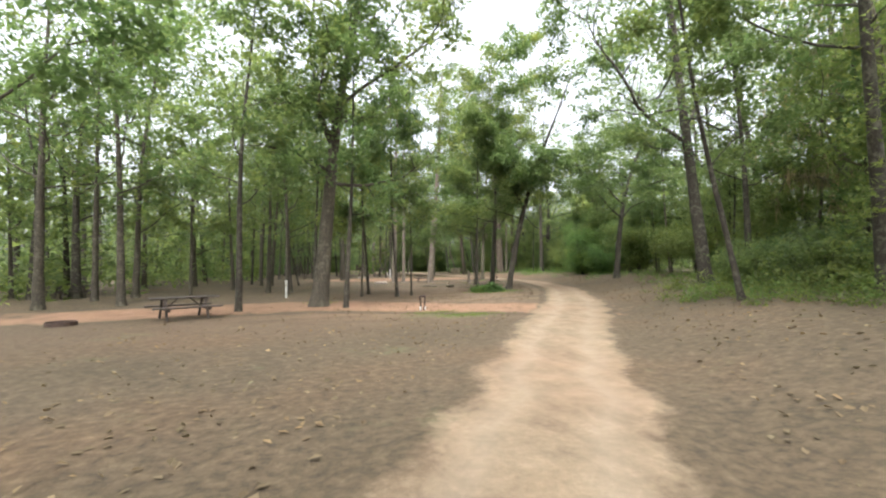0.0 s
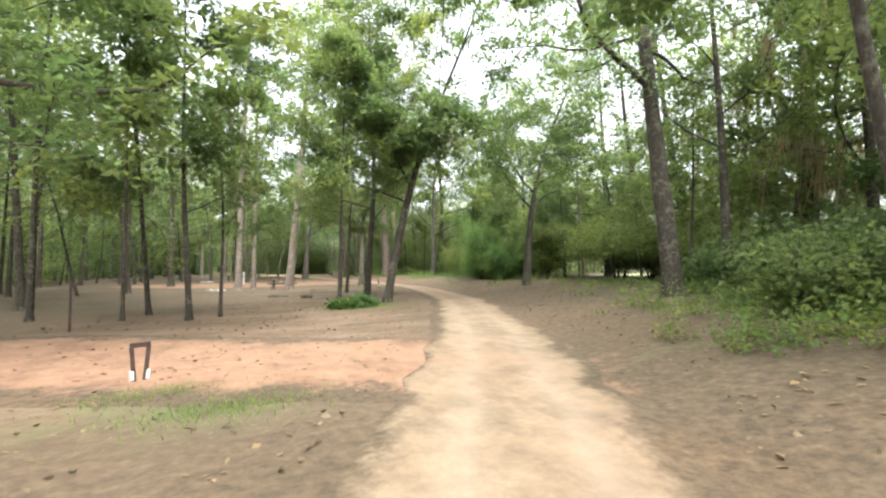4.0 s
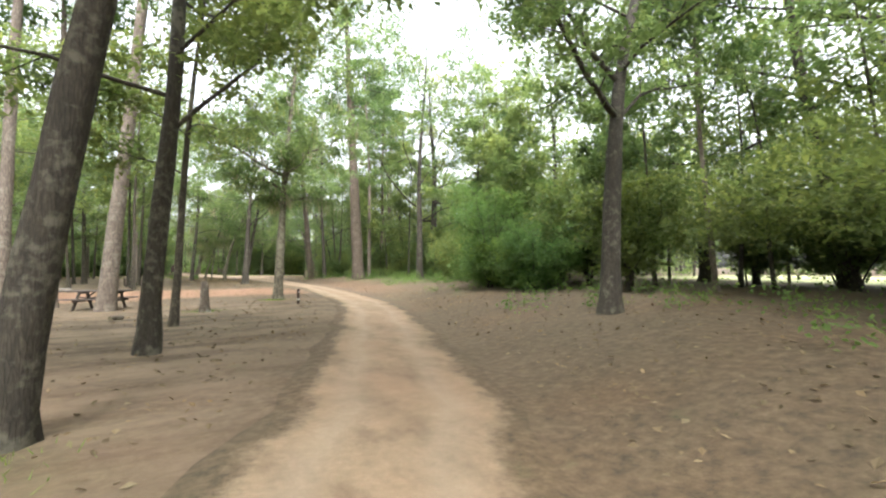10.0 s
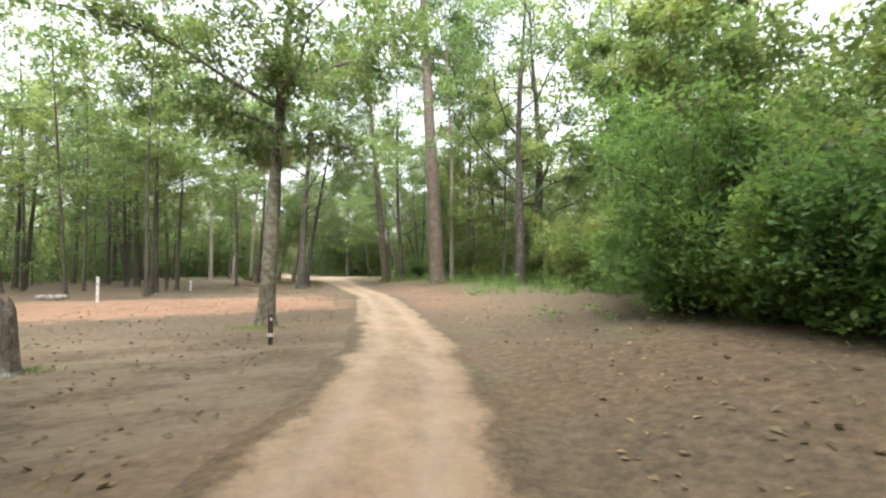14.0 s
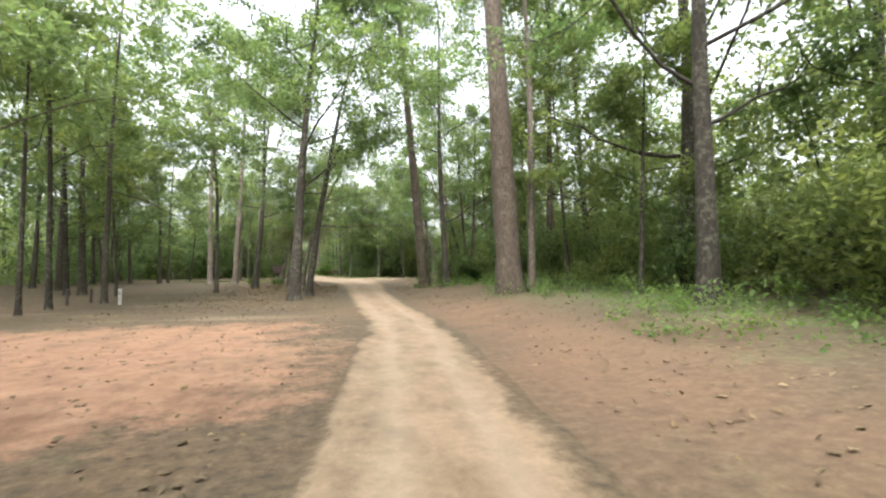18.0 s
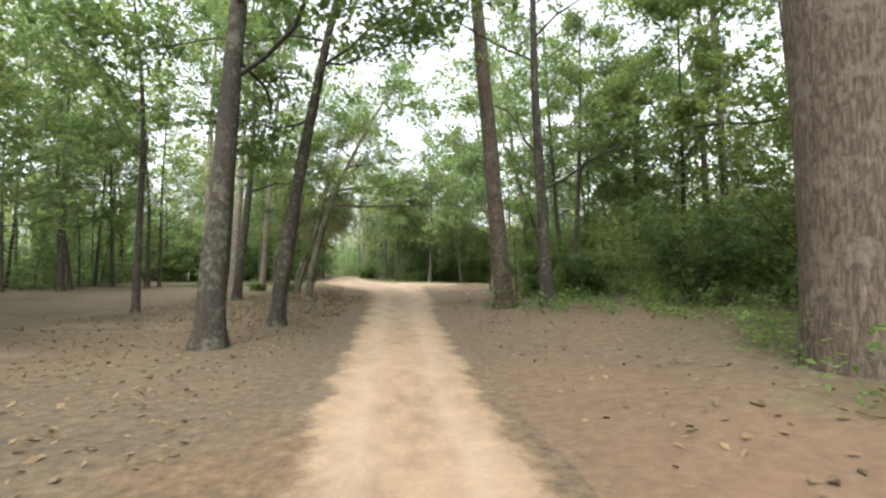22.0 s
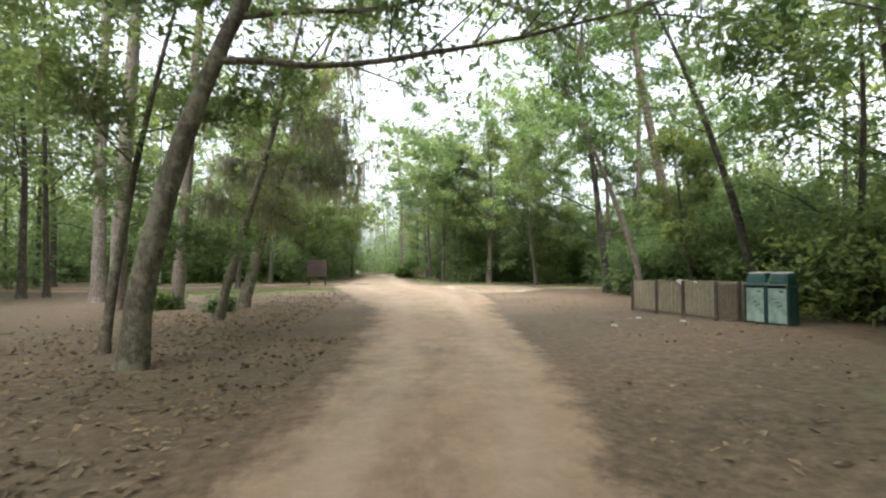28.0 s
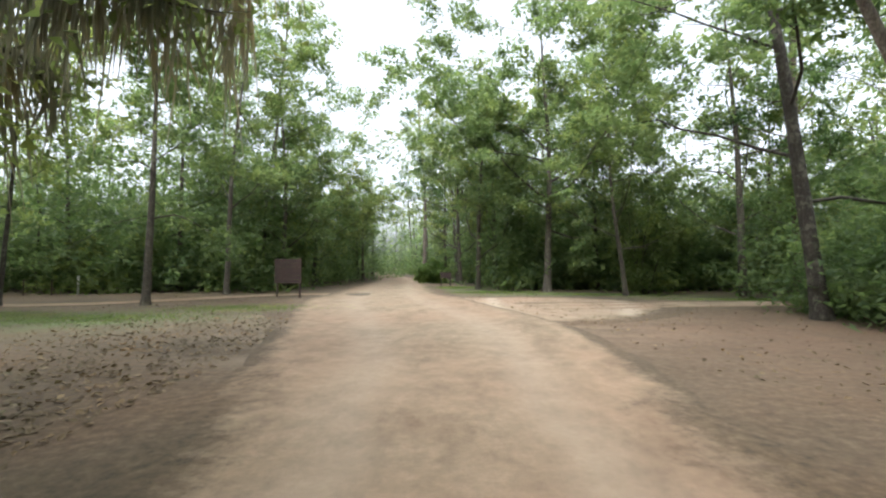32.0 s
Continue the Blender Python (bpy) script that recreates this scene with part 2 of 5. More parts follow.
M_GROUND = ground_material()
M_SAND = track_material("pale_sand", (0.143, 0.1054, 0.06612), (0.2124, 0.1585, 0.1023), (0.2816, 0.2174, 0.1477), (0.335, 0.27, 0.197), 1.25, 1.0)
M_CLAY = track_material("orange_clay", (0.168, 0.0893, 0.0509), (0.2394, 0.1338, 0.0808), (0.3066, 0.1912, 0.1257), (0.2814, 0.169, 0.1062), 1.9, 0.9)
M_OAK = bark("oak_bark", (0.0336, 0.0274, 0.0191), (0.0736, 0.0614, 0.0436), (0.132, 0.111, 0.0805), pale=(0.152, 0.1443, 0.1023))
M_DARK = bark("dark_wet_bark", (0.0208, 0.017, 0.0119), (0.0464, 0.0385, 0.0271), (0.0896, 0.0747, 0.0528), pale=(0.135, 0.128, 0.095), cover=0.5)
M_PINE = bark("pine_bark", (0.0614, 0.0447, 0.032), (0.1197, 0.09, 0.0653), (0.1876, 0.1512, 0.114), 0.62, 0.5, (0.1617, 0.138, 0.1047))
M_PALE = bark("pale_bark", (0.1014, 0.077, 0.0607), (0.1833, 0.1463, 0.1147), (0.273, 0.231, 0.185), 0.8, 0.6, (0.2808, 0.2541, 0.2072))
M_LEAF = foliage("oak_leaves", (0.08582, 0.12, 0.05346), (0.1189, 0.164, 0.07282), (0.1634, 0.21, 0.09661), 0.56)
M_BRIGHT = foliage("young_leaves", (0.07946, 0.1325, 0.04332), (0.1059, 0.1709, 0.05625), (0.1412, 0.2131, 0.07575), 0.5)
M_BUSH = foliage("bush_leaves", (0.063, 0.098, 0.0375), (0.1009, 0.142, 0.0552), (0.1471, 0.19, 0.0751), 0.5)
M_NEEDLE = foliage("pine_needles", (0.05, 0.085, 0.028), (0.085, 0.135, 0.045), (0.13, 0.185, 0.065), 0.3)
M_MOSS = foliage("grey_moss", (0.19, 0.17, 0.14), (0.26, 0.235, 0.195), (0.34, 0.31, 0.26), 0.5, 0.9)
M_DRY = foliage("dry_leaves", (0.095, 0.066, 0.04), (0.15, 0.108, 0.067), (0.24, 0.182, 0.118), 0.15, 0.8)
M_GRASS = foliage("low_grass", (0.07, 0.11, 0.03), (0.12, 0.18, 0.05), (0.2, 0.25, 0.08), 0.4)
M_TABLE = grainy("weathered_dark_wood", (0.025, 0.019, 0.016), (0.06, 0.046, 0.038), (0.12, 0.095, 0.08), 7, 0.8, 1.5, 0.4, 0.006, (1, 9, 9), 40)
M_FENCE = grainy("weathered_fence_boards", (0.115, 0.0979, 0.0616), (0.207, 0.177, 0.1176), (0.3105, 0.2773, 0.1904), 6, 0.85, 1.2, 0.4, 0.006, (8, 8, 1), 40)
M_BROWN = grainy("brown_stained_wood", (0.021, 0.0121, 0.0088), (0.039, 0.022, 0.0165), (0.066, 0.0396, 0.0303), 6, 0.7, 1.5, 0.3, 0.004, (1, 1, 1), 40)
M_WHITE = grainy("dull_white_paint", (0.42, 0.41, 0.39), (0.56, 0.55, 0.53), (0.66, 0.65, 0.63), 5, 0.6, 1.2, 0.2, 0.003)
M_CART = grainy("dark_green_plastic", (0.008, 0.035, 0.03), (0.012, 0.052, 0.043), (0.02, 0.075, 0.06), 4, 0.42, 1.5, 0.15, 0.002)
M_CARTPANEL = grainy("faded_green_panel", (0.15, 0.2, 0.17), (0.28, 0.37, 0.32), (0.38, 0.48, 0.43), 5, 0.5, 2.0, 0.2, 0.002)
M_RUBBER = grainy("black_rubber", (0.012, 0.012, 0.012), (0.02, 0.02, 0.02), (0.035, 0.035, 0.035), 8, 0.75)
M_IRON = grainy("rusty_iron", (0.03, 0.02, 0.016), (0.06, 0.036, 0.026), (0.11, 0.065, 0.045), 12, 0.7, 2.0, 0.4, 0.004)
M_SLAB = grainy("pale_stone", (0.3, 0.27, 0.24), (0.42, 0.39, 0.35), (0.52, 0.49, 0.45), 7, 0.9, 1.2, 0.6, 0.02)
M_STONE = grainy("grey_stone", (0.16, 0.14, 0.12), (0.28, 0.25, 0.22), (0.42, 0.39, 0.35), 7, 0.9, 1.2, 0.6, 0.02)
M_LICHEN = bark("lichen_bark", (0.0387, 0.0312, 0.0211), (0.088, 0.073, 0.0488), (0.1478, 0.127, 0.0887), 1.0, 0.7, (0.1901, 0.1791, 0.122), 0.46)
M_DEADWOOD = bark("dead_wood", (0.075, 0.06, 0.046), (0.16, 0.13, 0.10), (0.27, 0.225, 0.18))

# ---- the lie of the land ----
def spline(points, step):
    """A smooth line through the points, in even steps."""
    p = [Vector(q) for q in points]
    p = [p[0] * 2 - p[1]] + p + [p[-1] * 2 - p[-2]]
    out = []
    for i in range(1, len(p) - 2):
        k = max(2, round((p[i + 1] - p[i]).length / step))
        for j in range(k):
            u = j / k
            a, b, c, d = p[i - 1], p[i], p[i + 1], p[i + 2]
            out.append(0.5 * ((2 * b) + (c - a) * u + (2 * a - 5 * b + 4 * c - d) * u * u + (3 * b - a - 3 * c + d) * u ** 3))
    out.append(p[-2])
    return out


ROAD = [(-34, -44), (-20, -22), (-9.2, -5.5), (-2.4, 4.8), (2.4, 11.4), (6.3, 17.8), (9.4, 23.4), (12.2, 30.5), (14.4, 37.5), (15.65, 45.5),
        (16.6, 53.5), (16.7, 62), (16.9, 72), (17.2, 82), (16.8, 91.5), (15.7, 99.5), (12.6, 110), (10.6, 123), (8.5, 140), (3, 165), (-6, 200)]
CENTRE = spline([(*p, 0) for p in ROAD], 1.0)
CX, CY = np.array([p.x for p in CENTRE]), np.array([p.y for p in CENTRE])
TX, TY = np.gradient(CX), np.gradient(CY)
TL = np.hypot(TX, TY)
TX, TY = TX / TL, TY / TL


def aside(x, y):
    """Metres to the right of the road's middle line, for arrays of places."""
    x, y = np.atleast_1d(np.asarray(x, float)), np.atleast_1d(np.asarray(y, float))
    out = np.empty(x.shape)
    for i in range(0, x.size, 4000):
        a, b = x.flat[i:i + 4000], y.flat[i:i + 4000]
        d = (a[:, None] - CX) ** 2 + (b[:, None] - CY) ** 2
        k = d.argmin(1)
        out.flat[i:i + 4000] = np.sqrt(d[np.arange(len(k)), k]) * np.sign((a - CX[k]) * TY[k] - (b - CY[k]) * TX[k])
    return out


def lie(x, y):
    """The height of the ground: it falls away gently to one side of the road and rises to the other."""
    x, y = np.asarray(x, float), np.asarray(y, float)
    s = aside(x, y).reshape(x.shape)
    early = 1 / (1 + np.exp((y - 38) / 5))
    t = np.maximum(np.abs(s) - 1.9, 0)
    rise = 0.23 * early + 0.13 * (1 - early) / (1 + np.exp((y - 78) / 2.5))
    rise = rise + 1e-4
    fall = 0.012 * early
    right = 0.85 * np.tanh(rise * t / 0.85)
    left = -0.75 * np.tanh(fall * t / 0.75)
    swell = 0.05 * np.sin(x * 0.31 + 1.3) * np.sin(y * 0.23 + 0.4) * np.tanh(t / 5)
    return np.where(s > 0, right, left) + swell


def z_at(x, y):
    return float(lie(np.array([x]), np.array([y]))[0])


def mesh_object(name, verts, faces, mat, smooth=False, parent=None):
    me = bpy.data.meshes.new(name)
    verts = np.asarray(verts, np.float32)
    faces = np.asarray(faces, np.int32)
    k = faces.shape[1]
    me.vertices.add(len(verts))
    me.vertices.foreach_set("co", verts.ravel())
    me.loops.add(faces.size)
    me.loops.foreach_set("vertex_index", faces.ravel())
    me.polygons.add(len(faces))
    me.polygons.foreach_set("loop_start", np.arange(0, faces.size, k, dtype=np.int32))
    me.polygons.foreach_set("use_smooth", np.full(len(faces), smooth))
    me.update(calc_edges=True)
    me.materials.append(mat)
    ob = new(name, me)
    ob.parent = parent
    return ob


def grid_faces(nu, nv):
    i, j = np.meshgrid(np.arange(nu - 1), np.arange(nv - 1), indexing="ij")
    a = (i * nv + j).ravel()
    return np.stack([a, a + nv, a + nv + 1, a + 1], 1)


def set_float(ob, name, values):
    at = ob.data.attributes.new(name, "FLOAT", "POINT")
    at.data.foreach_set("value", np.asarray(values, np.float32))


def lines(lo, hi, far, step):
    mid = np.arange(lo, hi + step / 2, step)
    out, d = [], step
    edge = hi
    while edge < far:
        d *= 1.35
        edge += d
        out.append(edge - hi)
    out = np.array(out)
    return np.concatenate([lo - out[::-1], mid, hi + out])


gx, gy = lines(-50, 75, 900, 1.0), lines(-30, 160, 900, 1.0)
GX, GY = np.meshgrid(gx, gy, indexing="ij")
GZ = lie(GX, GY)
ground = mesh_object("ground", np.stack([GX, GY, GZ], -1).reshape(-1, 3), grid_faces(len(gx), len(gy)), M_GROUND, True)
tagged(ground, "brown leaf-strewn forest floor of a campground", "ground", kind="structure")
side = aside(GX, GY)
meadow = np.clip((side - 21) / 3, 0, 1) * np.clip((44 - side) / 4, 0, 1) * np.clip((46 - GY) / 8, 0, 1) * np.clip((GY + 30) / 8, 0, 1)
set_float(ground, "meadow", meadow.ravel())
turf = np.zeros_like(GX)
for tx0, ty0, ta, tb in ((4.6, 100.8, 4.2, 2.6), (-2, 101.5, 4, 1.6), (24, 113.6, 7, 1.5), (33, 110.8, 6, 1.2), (-2.8, 11.0, 1.4, 1.0), (4.2, 23, 1.6, 1.1), (16.5, 120, 2.2, 4),
                         (12.5, 9, 3.5, 3), (16, 13, 4, 3), (25, 55, 2.5, 8)):
    turf = np.maximum(turf, np.exp(-((GX - tx0) / ta) ** 2 - ((GY - ty0) / tb) ** 2))
set_float(ground, "turf", turf.ravel())
needles = np.exp(-((side - 2.8) / 1.8) ** 2) * np.clip((GY - 42) / 6, 0, 1) * np.clip((66 - GY) / 8, 0, 1)
needles = np.maximum(needles, 0.7 * np.exp(-((GX - 25) / 5.5) ** 2 - ((GY - 98.5) / 6) ** 2))
needles = np.maximum(needles, 0.6 * np.exp(-((side + 8) / 7) ** 2) * np.clip((GY - 6) / 6, 0, 1) * np.clip((32 - GY) / 8, 0, 1))
set_float(ground, "needles", 0.85 * needles.ravel())
junction = np.exp(-((GX - 15.5) / 7) ** 2 - ((GY - 103) / 7.0) ** 2)
worn = np.maximum(1.1 * junction, 0.8 * np.exp(-((side + 6) / 5) ** 2) * np.clip((GY - 8) / 6, 0, 1) * np.clip((44 - GY) / 6, 0, 1))
for px_, py_, pa, pb in ((9.0, 69.2, 2.4, 0.9), (8.0, 64.7, 2.2, 0.9), (5.4, 60.6, 1.8, 0.8), (11.2, 101.6, 2.6, 1.2), (12.4, 96.5, 1.6, 2.0), (10.6, 57.6, 2.4, 1.0)):
    worn = np.maximum(worn, 1.2 * np.exp(-((GX - px_) / pa) ** 2 - ((GY - py_) / pb) ** 2))
set_float(ground, "bare", np.clip(worn, 0, 1).ravel())


def track(name, points, widths, mat, label, lift=0.032, ruts=True, opens=()):
    """A bare track: a strip that lies on the ground and thins out at both edges."""
    mid = spline([(*p, 0) for p in points], 0.7)
    n = len(mid)
    x, y = np.array([p.x for p in mid]), np.array([p.y for p in mid])
    tx, ty = np.gradient(x), np.gradient(y)
    k = np.hypot(tx, ty)
    tx, ty = tx / k, ty / k
    ctl = np.array(points, float)
    at_ctl = np.concatenate([[0], np.cumsum(np.hypot(*np.diff(ctl, axis=0).T))])
    run = np.concatenate([[0], np.cumsum(np.hypot(np.diff(x), np.diff(y)))])
    half = np.interp(run / run[-1], at_ctl / at_ctl[-1], widths) / 2
    across = np.linspace(-1.35, 1.35, 19)
    wob = np.array([0.25 * noise.noise((0.5 * i, 3.1, 0)) for i in range(n)])
    px = x[:, None] + across[None] * half[:, None] * ty[:, None] + wob[:, None] * ty[:, None]
    py = y[:, None] - across[None] * half[:, None] * tx[:, None] - wob[:, None] * tx[:, None]
    a = np.abs(across)[None] + np.zeros_like(px)
    rut = np.exp(-((a - 0.52) / 0.16) ** 2) if ruts else np.zeros_like(a)
    pz = lie(px, py) + lift - 0.015 * rut - np.clip((a - 1.15) / 0.2, 0, 1) * (lift + 0.01)
    ends = np.clip(1 - np.minimum(np.arange(n), n - 1 - np.arange(n)) / 8, 0, 1)[:, None]
    pz = pz - np.clip(ends * 8 - 6.5, 0, 1.5) * (lift + 0.02)
    ob = mesh_object(name, np.stack([px, py, pz], -1).reshape(-1, 3), grid_faces(n, 19)[:, ::-1], mat, True)
    edge = np.maximum((a - 0.62) / 0.72, ends)
    for y0, y1, right, left in opens:
        mouth = np.clip((py - y0) / 4, 0, 1) * np.clip((y1 - py) / 4, 0, 1) * np.where(across[None] > 0, right, left)
        edge = np.maximum(edge * (1 - mouth), np.clip((a - 1.0) / 0.4, 0, 1))
    set_float(ob, "edge", np.clip(edge, 0, 1).ravel())
    set_float(ob, "rut", (0.65 * rut * np.clip(1 - a, 0.4, 1)).ravel())
    return tagged(ob, label, "road", kind="structure")


track("road", ROAD, [2.2, 2.2, 2.2, 2.3, 2.4, 2.4, 2.3, 2.2, 2.05, 1.95, 1.95, 2.1, 2.5, 3.6, 4.6, 6.4, 6.4, 5.8, 5.0, 4.4, 4], M_SAND,
      "pale sandy one-lane dirt road with wheel ruts", opens=((91, 113, 0.9, 0.6), (42, 54, 0.1, 0.9), (5, 15, 0.1, 0.6)))
# the bare apron where the roads meet, worn out into the litter all round
ax_, ay_ = np.meshgrid(np.linspace(8, 40, 65), np.linspace(84, 118, 69), indexing="ij")
reach = np.hypot((ax_ - 17.6 - 0.3 * (ay_ - 105.5)) / 7.6, (ay_ - 105.5) / 6.0)
apron = mesh_object("road_junction", np.stack([ax_, ay_, lie(ax_, ay_) + 0.014 - np.clip((reach - 1.0) / 0.2, 0, 1) * 0.05], -1).reshape(-1, 3), grid_faces(65, 69), M_SAND, True)
set_float(apron, "edge", np.clip((reach - 0.72) / 0.36, 0, 1).ravel())
tread = np.zeros_like(ax_)
for bend, off in ((0.0, 0.0), (0.0, 1.7), (0.9, 3.5), (0.9, 5.2), (1.6, 7.0), (1.6, 8.6)):
    tread = np.maximum(tread, np.exp(-((ax_ - 16.2 - off - bend * np.maximum(ay_ - 90, 0) ** 1.25 / 8) / 0.35) ** 2))
set_float(apron, "rut", np.clip(0.9 * tread + 0.22 * np.exp(-((ay_ - 106) / 5) ** 2), 0, 1).ravel())
tagged(apron, "wide bare sandy junction with tyre tracks", "road", kind="structure")
track("road_branch_right", [(18, 105.6), (24, 106.8), (31, 107.7), (42, 109.5), (70, 110)], [3.0, 2.4, 2.2, 2.6, 3], M_SAND,
      "pale sandy side road at the junction", 0.02, True, ((101, 108, 1.0, 1.0),))
track("road_branch_left", [(12.6, 113.5), (6.5, 113.2), (2.2, 108.4), (-3, 105.4), (-15, 104.5), (-45, 107)], [2.4, 1.8, 1.5, 1.4, 1.6, 1.8], M_SAND,
      "narrow pale sandy track between campsites", 0.03, False)
track("loop_track", [(-14, 96), (-22, 86), (-30, 72), (-34, 60), (-40, 48), (-56, 38)], [1.8, 2.0, 2.2, 2.2, 2.2, 2.2],
      M_SAND, "narrow pale sandy track behind the campsites", 0.03, False)
track("clay_drive_near", [(5, 8.5), (0.9, 11.2), (-2.6, 13.6), (-7, 16.4), (-12.5, 16.8), (-22, 17.2)], [3.2, 4.0, 4.4, 5.0, 5.8, 5.6], M_CLAY,
      "orange clay parking pad of a campsite", 0.018, False)
track("clay_drive_middle", [(17.4, 51.6), (15.0, 51.8), (10, 51.2), (5, 50.6), (-1, 51), (-9, 54)], [6, 8.5, 10.5, 10.5, 9, 6], M_CLAY,
      "wide orange clay parking pad of a campsite", 0.018, False)
track("clay_drive_far", [(-2, 100.5), (-8, 101.5), (-20, 103)], [2.0, 2.8, 2.8], M_CLAY, "reddish clay pad of a far campsite", 0.018, False)


# ---- helpers for things ----
def part(name, bm, mat, parent, label=""):
    me = bpy.data.meshes.new(name)
    bm.to_mesh(me)
    bm.free()
    me.materials.append(mat)
    ob = new(name, me)
    ob.parent = parent
    return tagged(ob, label)


def thing(name, x, y, turn=0, label="", category="", group="", kind="", sink=0.0):
    ob = new(name)
    ob.empty_display_size = 0.2
    ob.matrix_world = pose(x, y, z_at(x, y) - sink, 0, 0, turn)
    return tagged(ob, label, category, group, kind)


def box(size, at=(0, 0, 0), turn=None, edge=0.006):
    bm = bmesh.new()
    bmesh.ops.create_cube(bm, size=1)
    bmesh.ops.scale(bm, vec=size, verts=bm.verts)
    if edge:
        bmesh.ops.bevel(bm, geom=bm.edges[:], offset=edge, segments=1, affect="EDGES")
    m = Matrix.Translation(at)
    if turn:
        m = m @ Euler([radians(a) for a in turn]).to_matrix().to_4x4()
    bmesh.ops.transform(bm, matrix=m, verts=bm.verts)
    return bm


def rod(radius, length, at=(0, 0, 0), turn=None, sides=10, top=None):
    bm = bmesh.new()
    bmesh.ops.create_cone(bm, cap_ends=True, segments=sides, radius1=radius, radius2=radius if top is None else top, depth=length)
    m = Matrix.Translation(at)
    if turn:
        m = m @ Euler([radians(a) for a in turn]).to_matrix().to_4x4()
    bmesh.ops.transform(bm, matrix=m, verts=bm.verts)
    return bm


# ---- trees ----
RNG = np.random.default_rng(7)


def tube(points, radii, sides, rough=0.06):
    """Vertices and faces of a tapering, slightly lumpy tube along points."""
    pts = np.asarray(points, float)
    n = len(pts)
    t = np.gradient(pts, axis=0)
    t /= np.linalg.norm(t, axis=1)[:, None] + 1e-9
    ref = np.array([0.0, 1.0, 0.0]) if abs(t[0][1]) < 0.9 else np.array([1.0, 0, 0])
    u = np.cross(t, ref)
    u /= np.linalg.norm(u, axis=1)[:, None] + 1e-9
    v = np.cross(t, u)
    ang = np.linspace(0, 2 * np.pi, sides, endpoint=False)
    r = np.asarray(radii)[:, None] * (1 + rough * RNG.standard_normal((n, sides)))
    ring = pts[:, None] + r[..., None] * (np.cos(ang)[None, :, None] * u[:, None] + np.sin(ang)[None, :, None] * v[:, None])
    verts = ring.reshape(-1, 3)
    i, j = np.meshgrid(np.arange(n - 1), np.arange(sides), indexing="ij")
    a, b = (i * sides + j).ravel(), (i * sides + (j + 1) % sides).ravel()
    return verts, np.stack([a, b, b + sides, a + sides], 1)


def joined(pieces):
    vs, fs, k = [], [], 0
    for v, f in pieces:
        vs.append(v)
        fs.append(f + k)
        k += len(v)
    return np.concatenate(vs), np.concatenate(fs)


def leaf_cloud(centres, spread, size, flat=0.6, long=1.7, droop=0.25, folded=True):
    """One small leaf round each centre, folded along its rib where it is seen from near."""
    n = len(centres)
    c = centres + np.clip(RNG.standard_normal((n, 3)), -1.9, 1.9) * spread
    yaw = RNG.uniform(0, 2 * np.pi, n)
    tilt = RNG.normal(0, flat, n) - droop
    d = np.stack([np.cos(yaw) * np.cos(tilt), np.sin(yaw) * np.cos(tilt), np.sin(tilt)], 1)
    w = np.stack([-np.sin(yaw), np.cos(yaw), RNG.normal(0, flat, n)], 1)
    s = size * RNG.uniform(0.65, 1.4, n)[:, None]
    a, b = c - d * s * long / 2, c + d * s * long / 2
    up = np.array([0, 0, 1.0]) * s * 0.14
    if not folded:
        v = np.stack([a, c + w * s * 0.55 + d * s * 0.2, b - w * s * 0.3], 1).reshape(-1, 3)
        return v, np.arange(3 * n).reshape(n, 3)
    v = np.stack([a, c + w * s * 0.5 + up, b, c - w * s * 0.5 + up], 1).reshape(-1, 3)
    return v, np.arange(4 * n).reshape(n, 4)


def sprays(centres, per, radius, size, thick=0.2, droop=0.35, folded=False, long=1.7, flat=0.45):
    """Leafy sprays: round each centre a loose, tilted pad of leaves that sags towards its rim, with gaps left between the pads."""
    n = len(centres)
    r = radius * RNG.uniform(0.5, 1.45, n)
    count = np.maximum(3, (per * (r / radius) ** 1.6).astype(int))
    who = np.repeat(np.arange(n), count)
    a, q = RNG.uniform(0, 2 * np.pi, len(who)), np.sqrt(RNG.random(len(who)))
    oval = RNG.uniform(0.6, 1.0, n)[who]
    turn = RNG.uniform(0, np.pi, n)[who]
    u, v = np.cos(a) * q * r[who], np.sin(a) * q * r[who] * oval
    dx, dy = u * np.cos(turn) - v * np.sin(turn), u * np.sin(turn) + v * np.cos(turn)
    slope = RNG.normal(0, 0.3, (n, 2))[who]
    dz = slope[:, 0] * dx + slope[:, 1] * dy - droop * r[who] * q ** 2 + RNG.normal(0, thick, len(who)) * r[who]
    return leaf_cloud(centres[who] + np.stack([dx, dy, dz], 1), 0.03, size, flat, long, 0.25, folded)


def strands(tops, length, width):
    """Hanging moss: thin tapering strips in tufts."""
    n = len(tops)
    ln = length * RNG.uniform(0.15, 1.1, n)[:, None]
    yaw = RNG.uniform(0, 2 * np.pi, n)
    w = np.stack([np.cos(yaw), np.sin(yaw), np.zeros(n)], 1) * width * RNG.uniform(0.5, 1.3, n)[:, None]
    sway = RNG.normal(0, 0.12, (n, 3)) * ln
    sway[:, 2] = 0
    down = np.array([0, 0, -1.0])
    v = np.stack([tops - w * 0.4, tops + w * 0.4, tops + down * ln * 0.5 + w + sway * 0.4, tops + down * ln + sway, tops + down * ln * 0.5 - w + sway * 0.4], 1)
    return v.reshape(-1, 3), np.arange(5 * n).reshape(n, 5)


